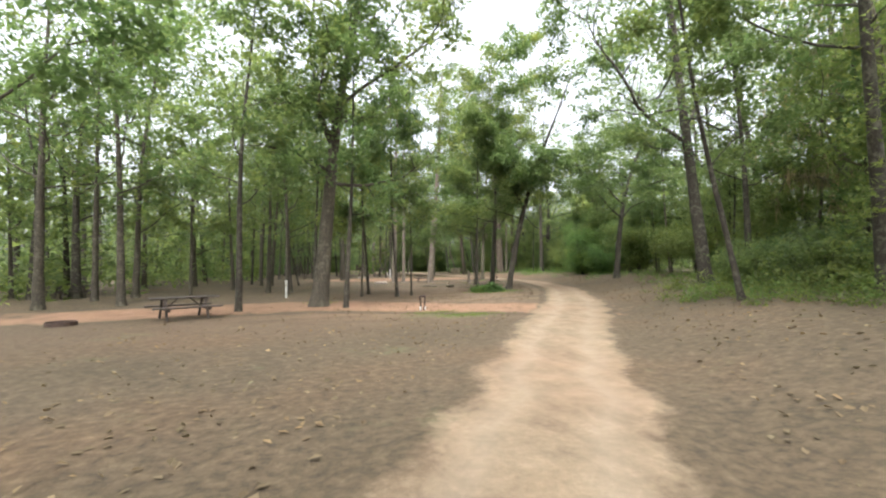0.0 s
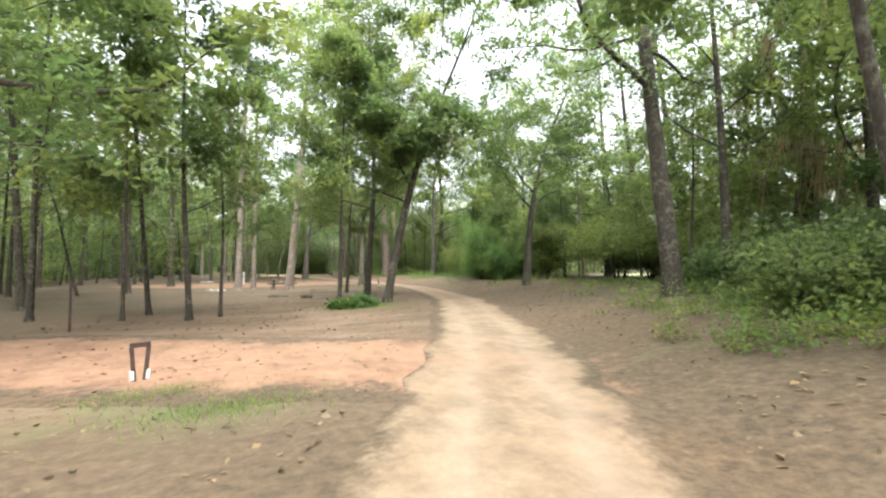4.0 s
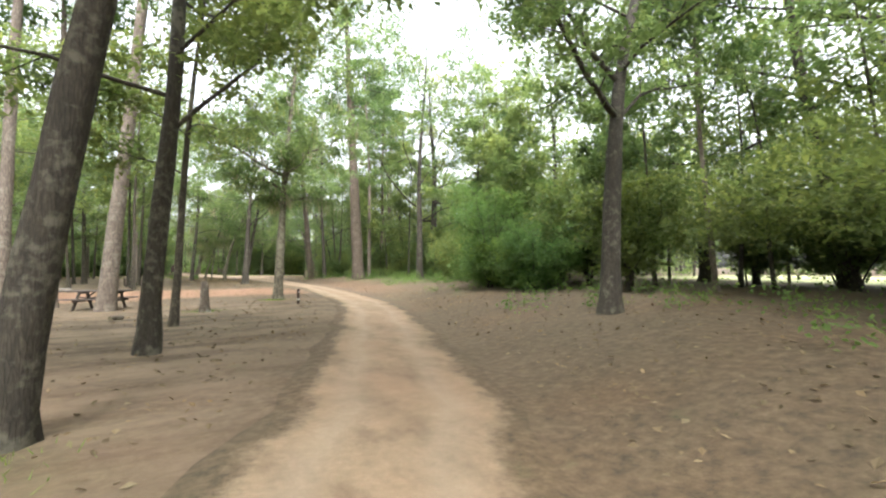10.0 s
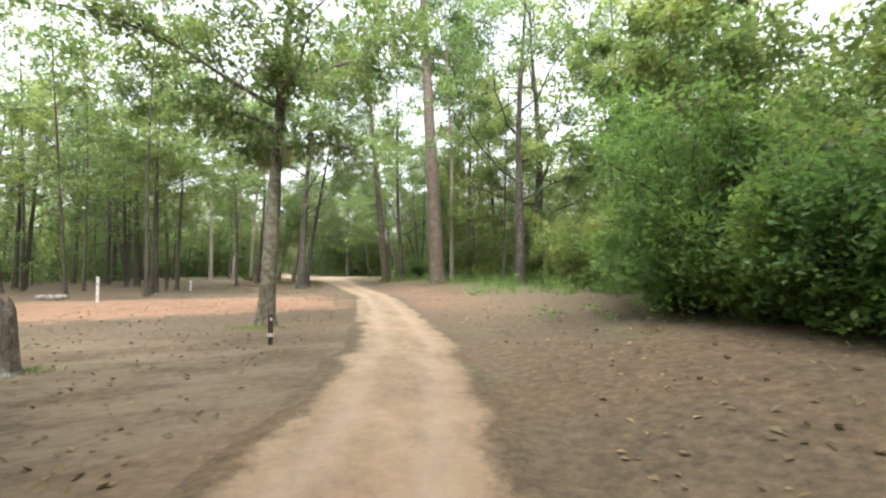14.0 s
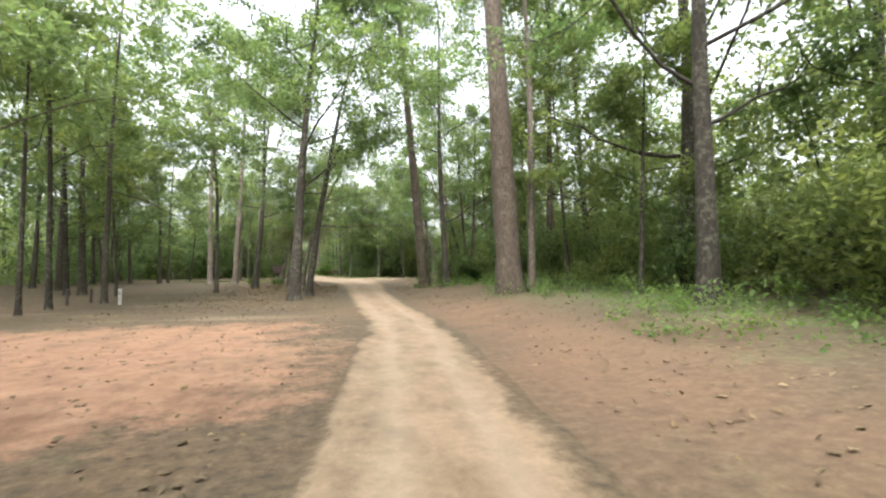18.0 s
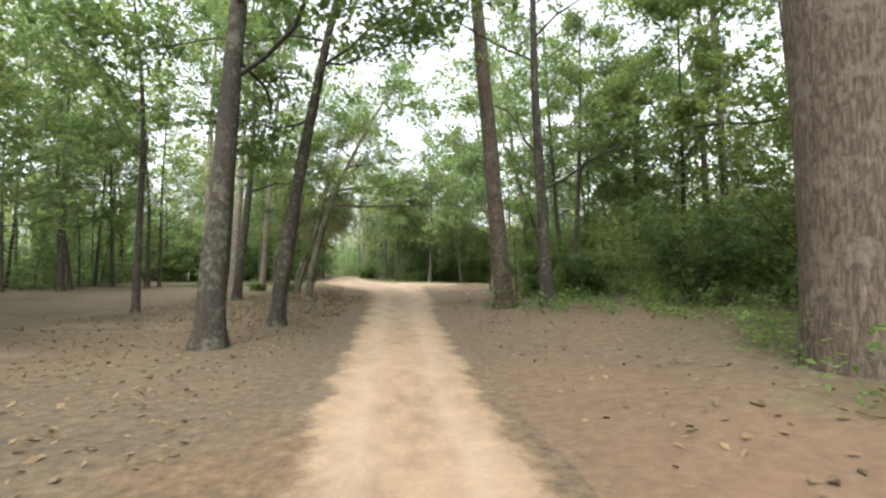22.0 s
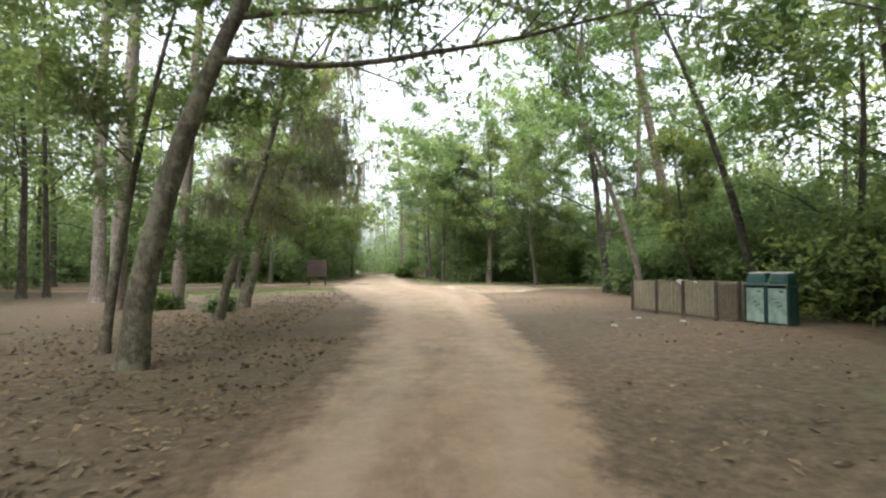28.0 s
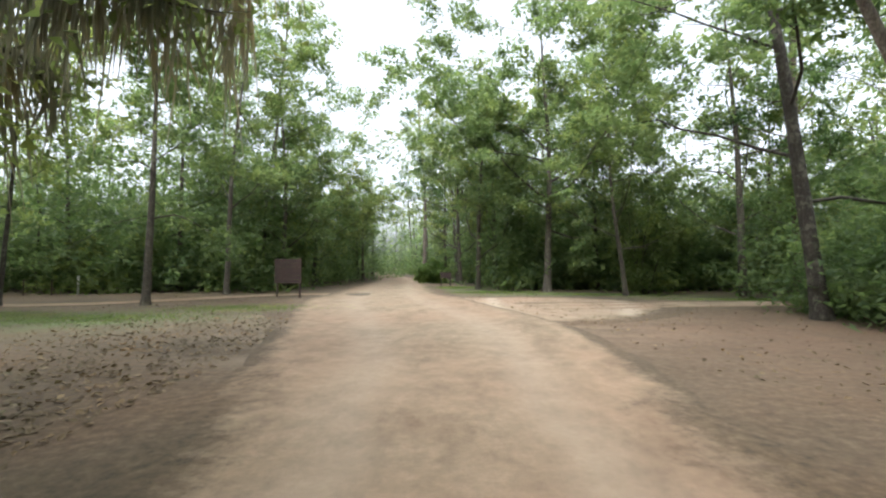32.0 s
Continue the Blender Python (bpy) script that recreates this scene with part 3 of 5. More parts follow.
def curve(p, way, length, steps, rise, wander):
    """A limb's line: it sets out one way and bends upwards (or droops)."""
    pts = [np.array(p, float)]
    d = np.array(way, float)
    d /= np.linalg.norm(d)
    for i in range(steps):
        d = d + RNG.normal(0, wander, 3) + np.array([0, 0, rise])
        d /= np.linalg.norm(d)
        pts.append(pts[-1] + d * length / steps)
    return np.array(pts)


KINDS = {  # bark, leaves, crown from, crown to, limbs, spread, leaf size, word, label
    "o": (M_OAK, M_LEAF, 0.26, 1.0, 14, 0.40, 0.17, "oak_tree", "grey-barked oak with a loose green crown on the forest floor"),
    "d": (M_DARK, M_LEAF, 0.20, 1.0, 14, 0.40, 0.17, "oak_tree", "dark-barked oak with crooked limbs and green leaves"),
    "s": (M_DARK, M_LEAF, 0.27, 1.0, 12, 0.25, 0.15, "slender_tree", "slender dark-trunked young tree with thin green foliage"),
    "g": (M_OAK, M_LEAF, 0.27, 1.0, 12, 0.25, 0.15, "slender_tree", "slender grey-trunked tree with a thin green crown"),
    "p": (M_PINE, M_NEEDLE, 0.55, 1.0, 15, 0.17, 0.2, "pine_tree", "tall straight pine with plated brown bark and a high crown"),
    "w": (M_PALE, M_NEEDLE, 0.55, 1.0, 14, 0.16, 0.2, "pine_tree", "tall pale-trunked pine with a high thin crown"),
    "m": (M_LICHEN, M_LEAF, 0.25, 1.0, 12, 0.30, 0.14, "mossy_oak_tree", "oak hung with strands of grey moss"),
}


def over_road(points, wide=4.2, low=4.9):
    """Which places lie in the space that passing vehicles keep clear of boughs."""
    points = np.asarray(points)
    return (np.abs(aside(points[:, 0], points[:, 1])) < wide) & (points[:, 2] < low)


def tree(kind, x, y, dia, high, lean=(0, 0), bow=1.0, leaves=1.0, low=None, limbs=(), broad=1.0, moss=1.0, label=""):
    """A tapered trunk, limbs with twigs, and leaves in loose tufts at the twigs. limbs: extra (height, way, length, rise)."""
    global RNG
    shared, RNG = RNG, np.random.default_rng(int(abs(x) * 137 + abs(y) * 1009))  # every tree grows its own way
    bk, lf, c0, c1, count, wide, size, word, text = KINDS[kind]
    if low is not None:
        c0 = low / high
    ob = thing(word, x, y, 0, label or text, "tree", sink=0.06)
    close = abs(aside(x, y)[0]) < 9.5 and y < 96
    n = 16
    u = np.linspace(0, 1, n) ** 1.35
    wx, wy = RNG.normal(0, 0.016 * high, 2)
    line = np.stack([lean[0] * u ** bow + wx * np.sin(u * 5.2) * u, lean[1] * u ** bow + wy * np.sin(u * 4.1 + 0.5) * u - 0.0, high * u], 1)
    r = dia / 2 * (1 - 0.86 * u ** 0.85) + dia * 0.17 * np.exp(-line[:, 2] / (0.35 * dia + 0.14))
    pine = kind in "pw"
    if pine:
        r = dia / 2 * (1 - 0.72 * u) + dia * 0.16 * np.exp(-line[:, 2] / (0.4 * dia + 0.12))
    v, f = tube(line, r, 12 if dia > 0.3 else 8)
    mesh_object("trunk", v, f, bk, True, ob)
    tips = []

    def add_limb(p, way, length, rise, rad, steps=6):
        main = curve(p, way, length, steps, rise, 0.22 if steps == 6 else 0.12)
        if steps == 10:
            main[:, 2] = np.where(np.abs(aside(main[:, 0] + x, main[:, 1] + y)) < 4.6, np.maximum(main[:, 2], 5.2), main[:, 2])
        if steps == 6 and (over_road(main + np.array([x, y, 0]), 3.2, 4.3) | over_road(main + np.array([x, y, 0]), 2.2, 7.0)).any():
            return main
        pieces = [tube(main, np.linspace(rad, rad * 0.22, len(main)), 6 if close else 5)]
        for k in range(2, len(main)):
            for _ in range(1 if pine or (steps == 10 and length < 3) else 2):
                dirn = main[k] - main[k - 1]
                side_way = dirn / np.linalg.norm(dirn) + RNG.normal(0, 0.75, 3) + np.array([0, 0, 0.12])
                twig = curve(main[k], side_way, length * RNG.uniform(0.22, 0.42), 2, 0.02, 0.2)
                twig = np.concatenate([twig[:2], (twig[1:2] + twig[2:]) / 2, twig[2:]])
                if over_road(twig + np.array([x, y, 0])).any():
                    continue
                if close or _ == 0:
                    pieces.append(tube(twig[[0, 1, 3]], np.linspace(rad * 0.3, rad * 0.08, 3), 3))
                tips.extend(twig[1:])
        tips.append(main[-1])
        lv, lfc = joined(pieces)
        mesh_object("limb", lv, lfc, bk, True, ob)
        return main

    for i in range(count):
        h = c0 + (0.97 - c0) * (i + RNG.uniform(0.1, 0.9)) / count
        p = np.array([np.interp(h * high, line[:, 2], line[:, k]) for k in range(3)])
        ang = i * 2.4 + RNG.uniform(-0.5, 0.5)
        v = (h - c0) / (1 - c0)
        dome = 1.15 - 0.75 * v ** 1.5 if kind in "pwsg" else 0.55 + 0.55 * math.sin(math.pi * min(1, 0.14 + 0.84 * v))
        span = high * wide * broad * dome * RNG.uniform(0.65, 1.15)
        rad = max(0.012, np.interp(h * high, line[:, 2], r) * (0.34 if not pine else 0.22))
        add_limb(p, (np.cos(ang), np.sin(ang), RNG.uniform(0.15, 0.75)), span, 0.05 if not pine else 0.0, rad)
    mossy = []
    for h, way, length, rise in limbs:
        p = np.array([np.interp(h, line[:, 2], line[:, k]) for k in range(3)])
        mossy.append(add_limb(p, way, length, rise, np.interp(h, line[:, 2], r) * 0.55, 10))
    tips = np.array(tips)
    away = abs(aside(x, y)[0]) > 15
    near_way = abs(aside(x, y)[0]) < 6.6 and 20 < y < 96 and not pine
    size *= 0.68 if near_way else 0.8 if close else 1.0
    size *= 1.12 if away else 1
    per = 54 if near_way else 50 if close else 30 if away else 36
    tips = tips[~over_road(tips + np.array([x, y, 0]))]
    if pine:
        lv, lfc = leaf_cloud(np.repeat(tips, int(22 * leaves), 0), np.array([0.4, 0.4, 0.17]), 0.11, 0.9, 3.2, 0.1, False)
    else:
        pads = tips[RNG.random(len(tips)) < (0.78 if near_way or leaves > 2 else 0.46)]
        lv, lfc = sprays(pads, per * leaves, 0.46 + 0.014 * high, size, folded=near_way and abs(aside(x, y)[0]) < 4.3)
    mesh_object("crown", lv, lfc, lf, False, ob)
    if kind == "m":
        high_tips = tips[tips[:, 2] > 4.2]
        src = high_tips[RNG.integers(0, len(high_tips), int(36 * moss))]
        for q in mossy:
            along = np.repeat(q[1:], 3, 0)
            along = along[along[:, 2] > 3.9]
            src = np.concatenate([src, along[RNG.random(len(along)) < 0.2 * moss] + RNG.normal(0, 0.1, 3)])
        reach = np.repeat(RNG.uniform(0.15, 1.0, len(src)) ** 1.8 * (1.1 if moss < 3.5 else 2.3), 16)
        spread = np.repeat(RNG.uniform(0.03, 0.2, len(src)), 16)[:, None] * np.array([1, 1, 0.9])
        mv, mf = strands(np.repeat(src, 16, 0) + RNG.normal(0, 1, (len(src) * 16, 3)) * spread, reach[:, None], 0.012 if moss < 3.5 else 0.02)
        tagged(mesh_object("moss", mv, mf, M_MOSS, False, ob), kind="stuff")
    RNG = shared
    return ob


# ---- the trees along the way ----
# beside the first bend
tree("o", -7.2, 16.1, 0.74, 18, (2.0, 0.5), 1.05, 1.2, limbs=((7.0, (-0.5, 0.2, 0.85), 7, 0.05), (9.0, (0.7, -0.2, 0.7), 6, 0.03)), label="stout grey oak beside a clay campsite pad")
tree("s", -6.2, 14.9, 0.22, 13, (0.5, 0))
tree("s", -10.3, 15.2, 0.28, 14, (0.3, 0.2))
tree("s", -2.6, 21.6, 0.22, 12, (-0.5, 0.2))
tree("d", 11.0, 13.0, 0.64, 22, (-2.2, 0.5), 1.0, 0.5, low=7.5, limbs=((7.0, (-0.9, 0.3, 0.6), 8, 0.06), (7.8, (0.5, 0.3, 0.9), 8, 0.05)),
     label="massive forked oak at the edge of the undergrowth")
tree("d", 5.8, 24.2, 0.44, 15, (3.6, -2.2), 1.25, 1.5, low=3.6, limbs=((5.6, (-0.8, -0.5, 0.5), 3.6, 0.03), (6.6, (0.2, -0.9, 0.5), 4, 0.03), (7.6, (-0.6, 0.5, 0.6), 4, 0.03)), broad=1.4, label="oak leaning over the sandy road with patchy bark")
tree("d", 6.7, 29.0, 0.42, 17, (0.5, 0), 1.0, 1.8, low=4.2, label="straight dark oak beside the sandy road")
tree("s", 3.3, 23.8, 0.2, 12, (0.2, 0.1), leaves=1.4, low=3.4, broad=1.2)
tree("d", 15.9, 25.6, 0.5, 16, (6.0, 2.2), 1.4, 1.1, low=4.5, limbs=((5.0, (-1, -0.1, 0.25), 5.5, 0.05), (6.0, (-0.9, 0.3, 0.5), 6, 0.03)),
     label="dark oak with long low limbs over the bushes")
for k, x, y, dia, high in (("o", -19.7, 22, 0.5, 16), ("o", -16.5, 22.5, 0.42, 15), ("o", -10.1, 31.2, 0.36, 15), ("g", -8.7, 27.4, 0.24, 13),
                           ("g", -4.5, 22.6, 0.14, 9), ("s", -7.1, 24.1, 0.24, 13), ("s", -3.8, 24.5, 0.2, 12), ("o", -17.2, 43.5, 0.42, 17),
                           ("o", -20.8, 41.5, 0.45, 17), ("o", -28, 49, 0.5, 18), ("g", -5.4, 41, 0.34, 15), ("o", -2.9, 50.6, 0.5, 18),
                           ("s", -1.6, 22.2, 0.14, 8), ("d", -21.5, 30.5, 0.6, 14), ("o", -13, 36, 0.3, 14),
                           ("g", -26, 33, 0.3, 14), ("o", -31, 27, 0.4, 15), ("o", -24, 14, 0.45, 16), ("g", -14.5, 28, 0.22, 12)):
    tree(k, x, y, dia, high, tuple(RNG.normal(0, 0.5, 2)), leaves=0.66 if high > 10 else 0.3, low=RNG.uniform(2.6, 6))
tree("w", 1.4, 41.6, 0.52, 22, (0.4, 0))
tree("w", 2.7, 43.0, 0.36, 19, (0.1, 0))
tree("w", 4.8, 40.1, 0.60, 22, (1.6, 0))
tree("g", 7.1, 33.6, 0.26, 13, (0.7, 0.2))
# added round the start, mostly out of view, so that their crowns shade it
for k, x, y, dia, high in (("o", -16, 2, 0.5, 18), ("o", -13.5, -9, 0.5, 18), ("o", -3.5, -9, 0.5, 18), ("o", -20, -12, 0.5, 18), ("d", 1.5, -3.5, 0.5, 18), ("o", -11, -20, 0.5, 18),
                           ("d", 6.5, 3.5, 0.45, 17), ("o", -15.5, 8.5, 0.4, 16)):
    tree(k, x, y, dia, high, (1.0 if x < -8 else -1.0, 0), leaves=1.0, low=5)
# right of the first bend
tree("s", 12.9, 12.2, 0.36, 15, (-0.4, 0.3), leaves=0.5)
tree("d", 28.6, 25.2, 0.6, 20, (-3.4, 1.5))
tree("d", 29.6, 22.6, 0.8, 21, (-3.6, 1.5))
tree("s", 4.3, 5.8, 0.2, 13, (-2.2, 0.8), label="slender dark tree leaning over the edge of the bank")
tree("m", 12.4, 6.4, 0.6, 17, (-0.6, 0.3), 1.0, 1.3, low=2.8, limbs=((3.6, (-0.5, -0.8, 0.4), 4, -0.02), (4.4, (0.6, -0.7, 0.4), 4, -0.02), (5.0, (0.7, 0.6, 0.4), 4, -0.02)), moss=3.2, label="dark shaggy oak hung with moss on the bank")
tree("m", 19.7, 12.4, 0.85, 18, (0.4, 0), 1.0, 1.3, low=4.0, limbs=((4.6, (-0.7, -0.6, 0.3), 6, -0.02), (5.6, (0.5, -0.9, 0.3), 6, -0.02), (6.4, (-0.9, 0.3, 0.4), 6, -0.02), (4.2, (0.2, -0.9, 0.3), 5, -0.02)), broad=1.1, moss=5.0, label="massive dark oak hung with moss in the undergrowth")
for k, x, y, dia, high in (("d", 17.2, 9.6, 0.42, 16), ("o", 26, 13, 0.5, 17), ("d", 34.6, 20.4, 0.7, 19), 
                           ("s", 29.6, 21.4, 0.2, 10), ("d", 34, 17, 0.7, 19), ("o", 33, 12, 0.6, 18), ("g", 24, 30, 0.2, 11), ("d", 33, 33, 0.8, 20),
                           ("w", 22.2, 26.6, 0.2, 12), ("s", 14.5, 14.5, 0.16, 9), ("s", 20, 19, 0.18, 9), ("d", 24, 17, 0.4, 15), ("s", 18.5, 5, 0.3, 13),
                           ("d", 22, 2, 0.5, 16), ("o", 12, 0, 0.5, 16), ("g", 23, 22.5, 0.18, 10), ("s", 26.5, 28, 0.2, 11), ("s", 30, 29, 0.24, 12)):
    tree(k, x, y, dia, high, tuple(RNG.normal(0, 0.6, 2)), leaves=0.45)
for k, x, y, dia, high in (("g", 13.5, 7.2, 0.2, 11), ("g", 17.4, 12.2, 0.22, 12), ("d", 20.5, 8, 0.4, 15),
                           ("g", 24, 38.5, 0.22, 11), ("g", 28, 43.5, 0.24, 12), ("g", 28, 37, 0.24, 12), ("s", 29.5, 46, 0.22, 12), ("g", 25.2, 33.6, 0.18, 10)):
    tree(k, x, y, dia, high, tuple(RNG.normal(0, 0.6, 2)), leaves=1.1 if y > 30 else 1.1, low=1.4)
# the middle stretch
tree("m", 11.6, 42.6, 0.48, 16, (1.0, 0.4), 1.2, 1.1, low=3.4, limbs=((7.2, (0.85, 0.3, 0.55), 5, -0.02), (6.4, (-0.9, -0.1, 0.4), 4.5, -0.02), (4.6, (0.7, 0.1, 0.9), 2.4, -0.03), (5.6, (-0.8, 0.2, 0.7), 2.6, -0.04),
     (6.1, (0.4, -0.7, 0.8), 1.8, -0.03), (3.8, (-0.5, 0.6, 0.9), 1.2, -0.02)), broad=1.25, moss=2.6, label="oak hung with grey moss beside a short marker post")
tree("p", 22.5, 61.0, 1.2, 27, (-1.4, 0.3), label="huge straight pine with plated bark beside the road")
tree("w", 23.7, 61.3, 0.36, 22, (-0.2, 0.3))
tree("p", 20.9, 72.9, 0.7, 26, (-2.4, 0.4), label="big pine with ivy round its foot beside the road")
tree("d", 22.2, 71.8, 0.5, 20, (-0.6, 0.8))
tree("d", 12.8, 65.8, 0.6, 18, (1.0, 0.6), 1.1, 1.0, low=5.2, label="thick oak with lichen-patched bark beside the road")
tree("d", 13.3, 69.3, 0.46, 17, (2.8, 1.0), 1.2, 1.0, low=5.2, label="leaning dark oak beside the sandy road")
tree("o", 26.6, 81.4, 0.34, 17, (-1.2, 0.3), leaves=1.2, low=4.5, broad=1.1)
tree("g", 30.6, 86.2, 0.26, 16, (-1.4, 0.2), leaves=1.2, low=3.5, broad=1.2)
tree("d", 24.6, 52.0, 0.6, 20, (0.2, 0))
tree("d", 28.8, 57.5, 0.85, 20, (0.2, 0))
tree("d", 8.6, 80.6, 0.48, 17, (0.9, 0.5), 1.0, 0.9, low=5.6)
tree("w", 2.1, 93.6, 0.55, 24, (0.1, 0))
tree("w", 5.2, 90.3, 0.56, 25, (1.0, 0.3))
tree("w", 7.1, 90.9, 0.44, 24, (1.3, 0.3))
tree("m", 12.2, 80.8, 0.44, 13, (4.6, 1.6), 1.6, 0.7, low=5.4, limbs=((5.2, (1, 0.3, 0.12), 7.5, -0.014), (6.0, (1, 0.25, 0.2), 6.5, -0.02), (7.4, (0.9, 0.5, 0.25), 6, -0.03)),
     moss=1.7, label="curved oak that arches a mossy limb over the road")
tree("m", 10.8, 82.1, 0.2, 9, (1.2, 0.6), 1.2, 0.7)
tree("m", 10.3, 87.5, 0.3, 13, (3.4, 0.4), 1.05, 0.55, low=4.8, limbs=((2.4, (0.7, 0.3, 0.6), 0.5, 0), (3.4, (-0.7, 0.4, 0.6), 0.5, 0),
     (4.8, (0.8, 0.2, 0.5), 1.2, -0.03), (6.4, (0.7, 0.6, 0.4), 2.0, -0.03)), moss=1.9, label="thin dark leaning oak with strands of moss over leaf litter")
tree("m", 9.3, 91.6, 0.46, 14, (3.8, 0.8), 1.05, 0.62, low=4.0, limbs=((5.0, (0.8, 0.3, 0.4), 2.8, -0.04), (6.2, (-0.7, 0.4, 0.4), 2.6, -0.04), (7.0, (0.7, -0.3, 0.4), 2.6, -0.04), (4.4, (0.3, 0.8, 0.4), 1.8, -0.04),
     (5.6, (0.9, 0.5, 0.3), 3.4, -0.03), (6.6, (0.5, 0.8, 0.3), 3.2, -0.03), (5.4, (-0.6, -0.6, 0.4), 2.2, -0.04), (3.8, (0.6, -0.7, 0.3), 2.4, -0.02), (3.6, (-0.8, -0.4, 0.3), 2.8, -0.02), (4.2, (0.1, -0.9, 0.2), 2.8, -0.02)), moss=7, label="leaning oak hung with long curtains of grey moss")
for k, x, y, dia, high in (("o", -5, 80.9, 0.5, 17),
                           ("o", -18, 92, 0.5, 18), ("o", -6, 90, 0.45, 17), ("o", -3.4, 96, 0.4, 16), ("o", -0.8, 75.1, 0.5, 17), ("g", -8, 72, 0.4, 15),
                           ("o", -14, 64, 0.45, 16), ("g", -6, 62, 0.25, 13), ("o", -12, 78, 0.45, 17), ("o", -22, 74, 0.5, 18),
                           ("g", 26.1, 78.8, 0.34, 15), ("g", 29, 78, 0.24, 13), ("d", 30, 66.5, 0.5, 18), ("s", 33, 67, 0.3, 14), ("s", 28.7, 73.4, 0.26, 13),
                           ("d", 36, 75, 0.45, 17), ("o", 31, 51, 0.5, 17), ("d", 36, 55, 0.8, 19), ("p", 32, 75, 0.42, 26), ("p", 34, 79, 0.4, 26),
                           ("p", 27, 66, 0.4, 25), ("s", 27, 47, 0.24, 12), ("d", 31, 43, 0.5, 17), ("s", 25.5, 56, 0.2, 11), ("g", 26, 62, 0.24, 13),
                           ("o", -6.4, 96.6, 0.36, 15), ("o", -8.5, 93.5, 0.42, 16), ("o", -12, 108, 0.45, 17), ("g", 2, 73, 0.22, 12)):
    tree(k, x, y, dia, high, tuple(RNG.normal(0, 0.6, 2)), leaves=0.75 if x < 14 else 1.05)
for k, x, y, dia, high, full in (("g", 4.2, 66.3, 0.3, 17, 0.8), ("g", 4.4, 58.4, 0.28, 17, 0.8), ("s", 4.1, 60.5, 0.2, 13, 0.7), ("s", 3.7, 63, 0.26, 16, 0.7), ("o", 7.4, 73.5, 0.3, 16, 1.3)):
    tree(k, x, y, dia, high, tuple(RNG.normal(0, 0.6, 2)), leaves=full, low=5.2, broad=1.35)
# round the junction
tree("g", 2.7, 106.1, 0.38, 14, (0.3, 0.2))
tree("o", 2.4, 113.2, 0.36, 17, (0.8, 0.2), leaves=1.3, broad=1.0)
tree("o", 21.8, 116, 0.5, 19, (0.2, 0.3), 1, 2.2, low=3.5, limbs=((7.0, (0.75, 0.2, 0.75), 8, 0.03), (6.0, (-0.8, -0.3, 0.5), 6, 0.03), (9.0, (-0.7, 0.2, 0.7), 6, 0.02)), broad=1.5, label="broad tree with a long forked branch at the junction")
tree("w", 27.6, 96.8, 0.34, 15, (-6.0, 0.4), 1.4, 0.7, low=7, label="pale bent tree leaning towards the junction")
tree("p", 30.7, 98.4, 0.62, 25, (-4.4, 0.5), 1.05)
tree("d", 27.5, 101.3, 0.5, 21, (-2.6, 0.2), 1.05, 1.2, low=3.2, label="tall dark oak beside the side road")
tree("d", 28.8, 90.2, 0.36, 15, (-5.2, 0.2), 1.5, 0.9, low=6, label="thin dark tree leaning over the trash corral")
for k, x, y, dia, high in (("o", 32, 113, 0.5, 17), ("p", 34.3, 112, 0.55, 24), ("o", 16, 129.5, 0.45, 17), ("w", 11.6, 139.7, 0.5, 22), ("g", 26, 120, 0.34, 15),
                           ("o", 28.5, 125, 0.4, 16), ("o", 19, 124, 0.4, 15), ("g", 1, 121, 0.35, 16), ("o", -3, 117, 0.4, 17), ("o", 2.5, 128, 0.4, 12),
                           ("o", -1, 132, 0.4, 18), ("p", 0, 125, 0.4, 25), ("o", 22, 134, 0.4, 17), 
                           ("d", 33, 84, 0.45, 17), ("g", 36, 118, 0.3, 15), ("o", 44, 116, 0.5, 18),
                           ("o", -12, 118, 0.4, 17), ("o", 17.5, 119.5, 0.4, 15), ("o", 25.5, 112.5, 0.3, 13), ("o", 3.2, 119.5, 0.4, 17), ("o", 5, 137, 0.4, 10), ("o", 15.5, 137, 0.4, 17), ("o", 3, 143, 0.4, 11), ("o", 14.5, 158, 0.5, 19), ("o", 1, 160, 0.5, 13), ("o", 9, 172, 0.5, 19), ("o", 24, 128, 0.4, 18), ("o", 30, 131, 0.4, 18), ("o", -6, 126, 0.4, 18), ("o", -6, 140, 0.4, 18), ("o", 13.5, 150, 0.5, 19), ("o", -2, 150, 0.5, 19), ("o", 17, 145, 0.5, 18)):
    tree(k, x, y, dia, high, tuple(RNG.normal(0, 0.6, 2)), leaves=1.35, low=2.0, broad=1.15)


for k, x, y, dia, high in (("o", 36, 92, 0.5, 16), ("o", 31, 88.5, 0.3, 14), ("g", 29, 94.5, 0.22, 8), ("o", 40, 99, 0.4, 13), ("o", 36, 104, 0.4, 12), ("o", 35.5, 107.5, 0.4, 13)):
    tree(k, x, y, dia, high, tuple(RNG.normal(0, 0.6, 2)), leaves=0.7, low=1.6)


# the open woods behind the campsites
for i in range(28):
    for _ in range(30):
        x, y = RNG.uniform(-36, 4), RNG.uniform(24, 112)
        s = aside(x, y)[0]
        if -34 < s < -14 and not (x > -10 and 42 < y < 56):
            break
    tree("sgog"[i % 4], x, y, RNG.uniform(0.18, 0.42), RNG.uniform(14, 20), tuple(RNG.normal(0, 0.8, 2)), leaves=0.75, low=RNG.uniform(2.2, 6.5), broad=1.1)


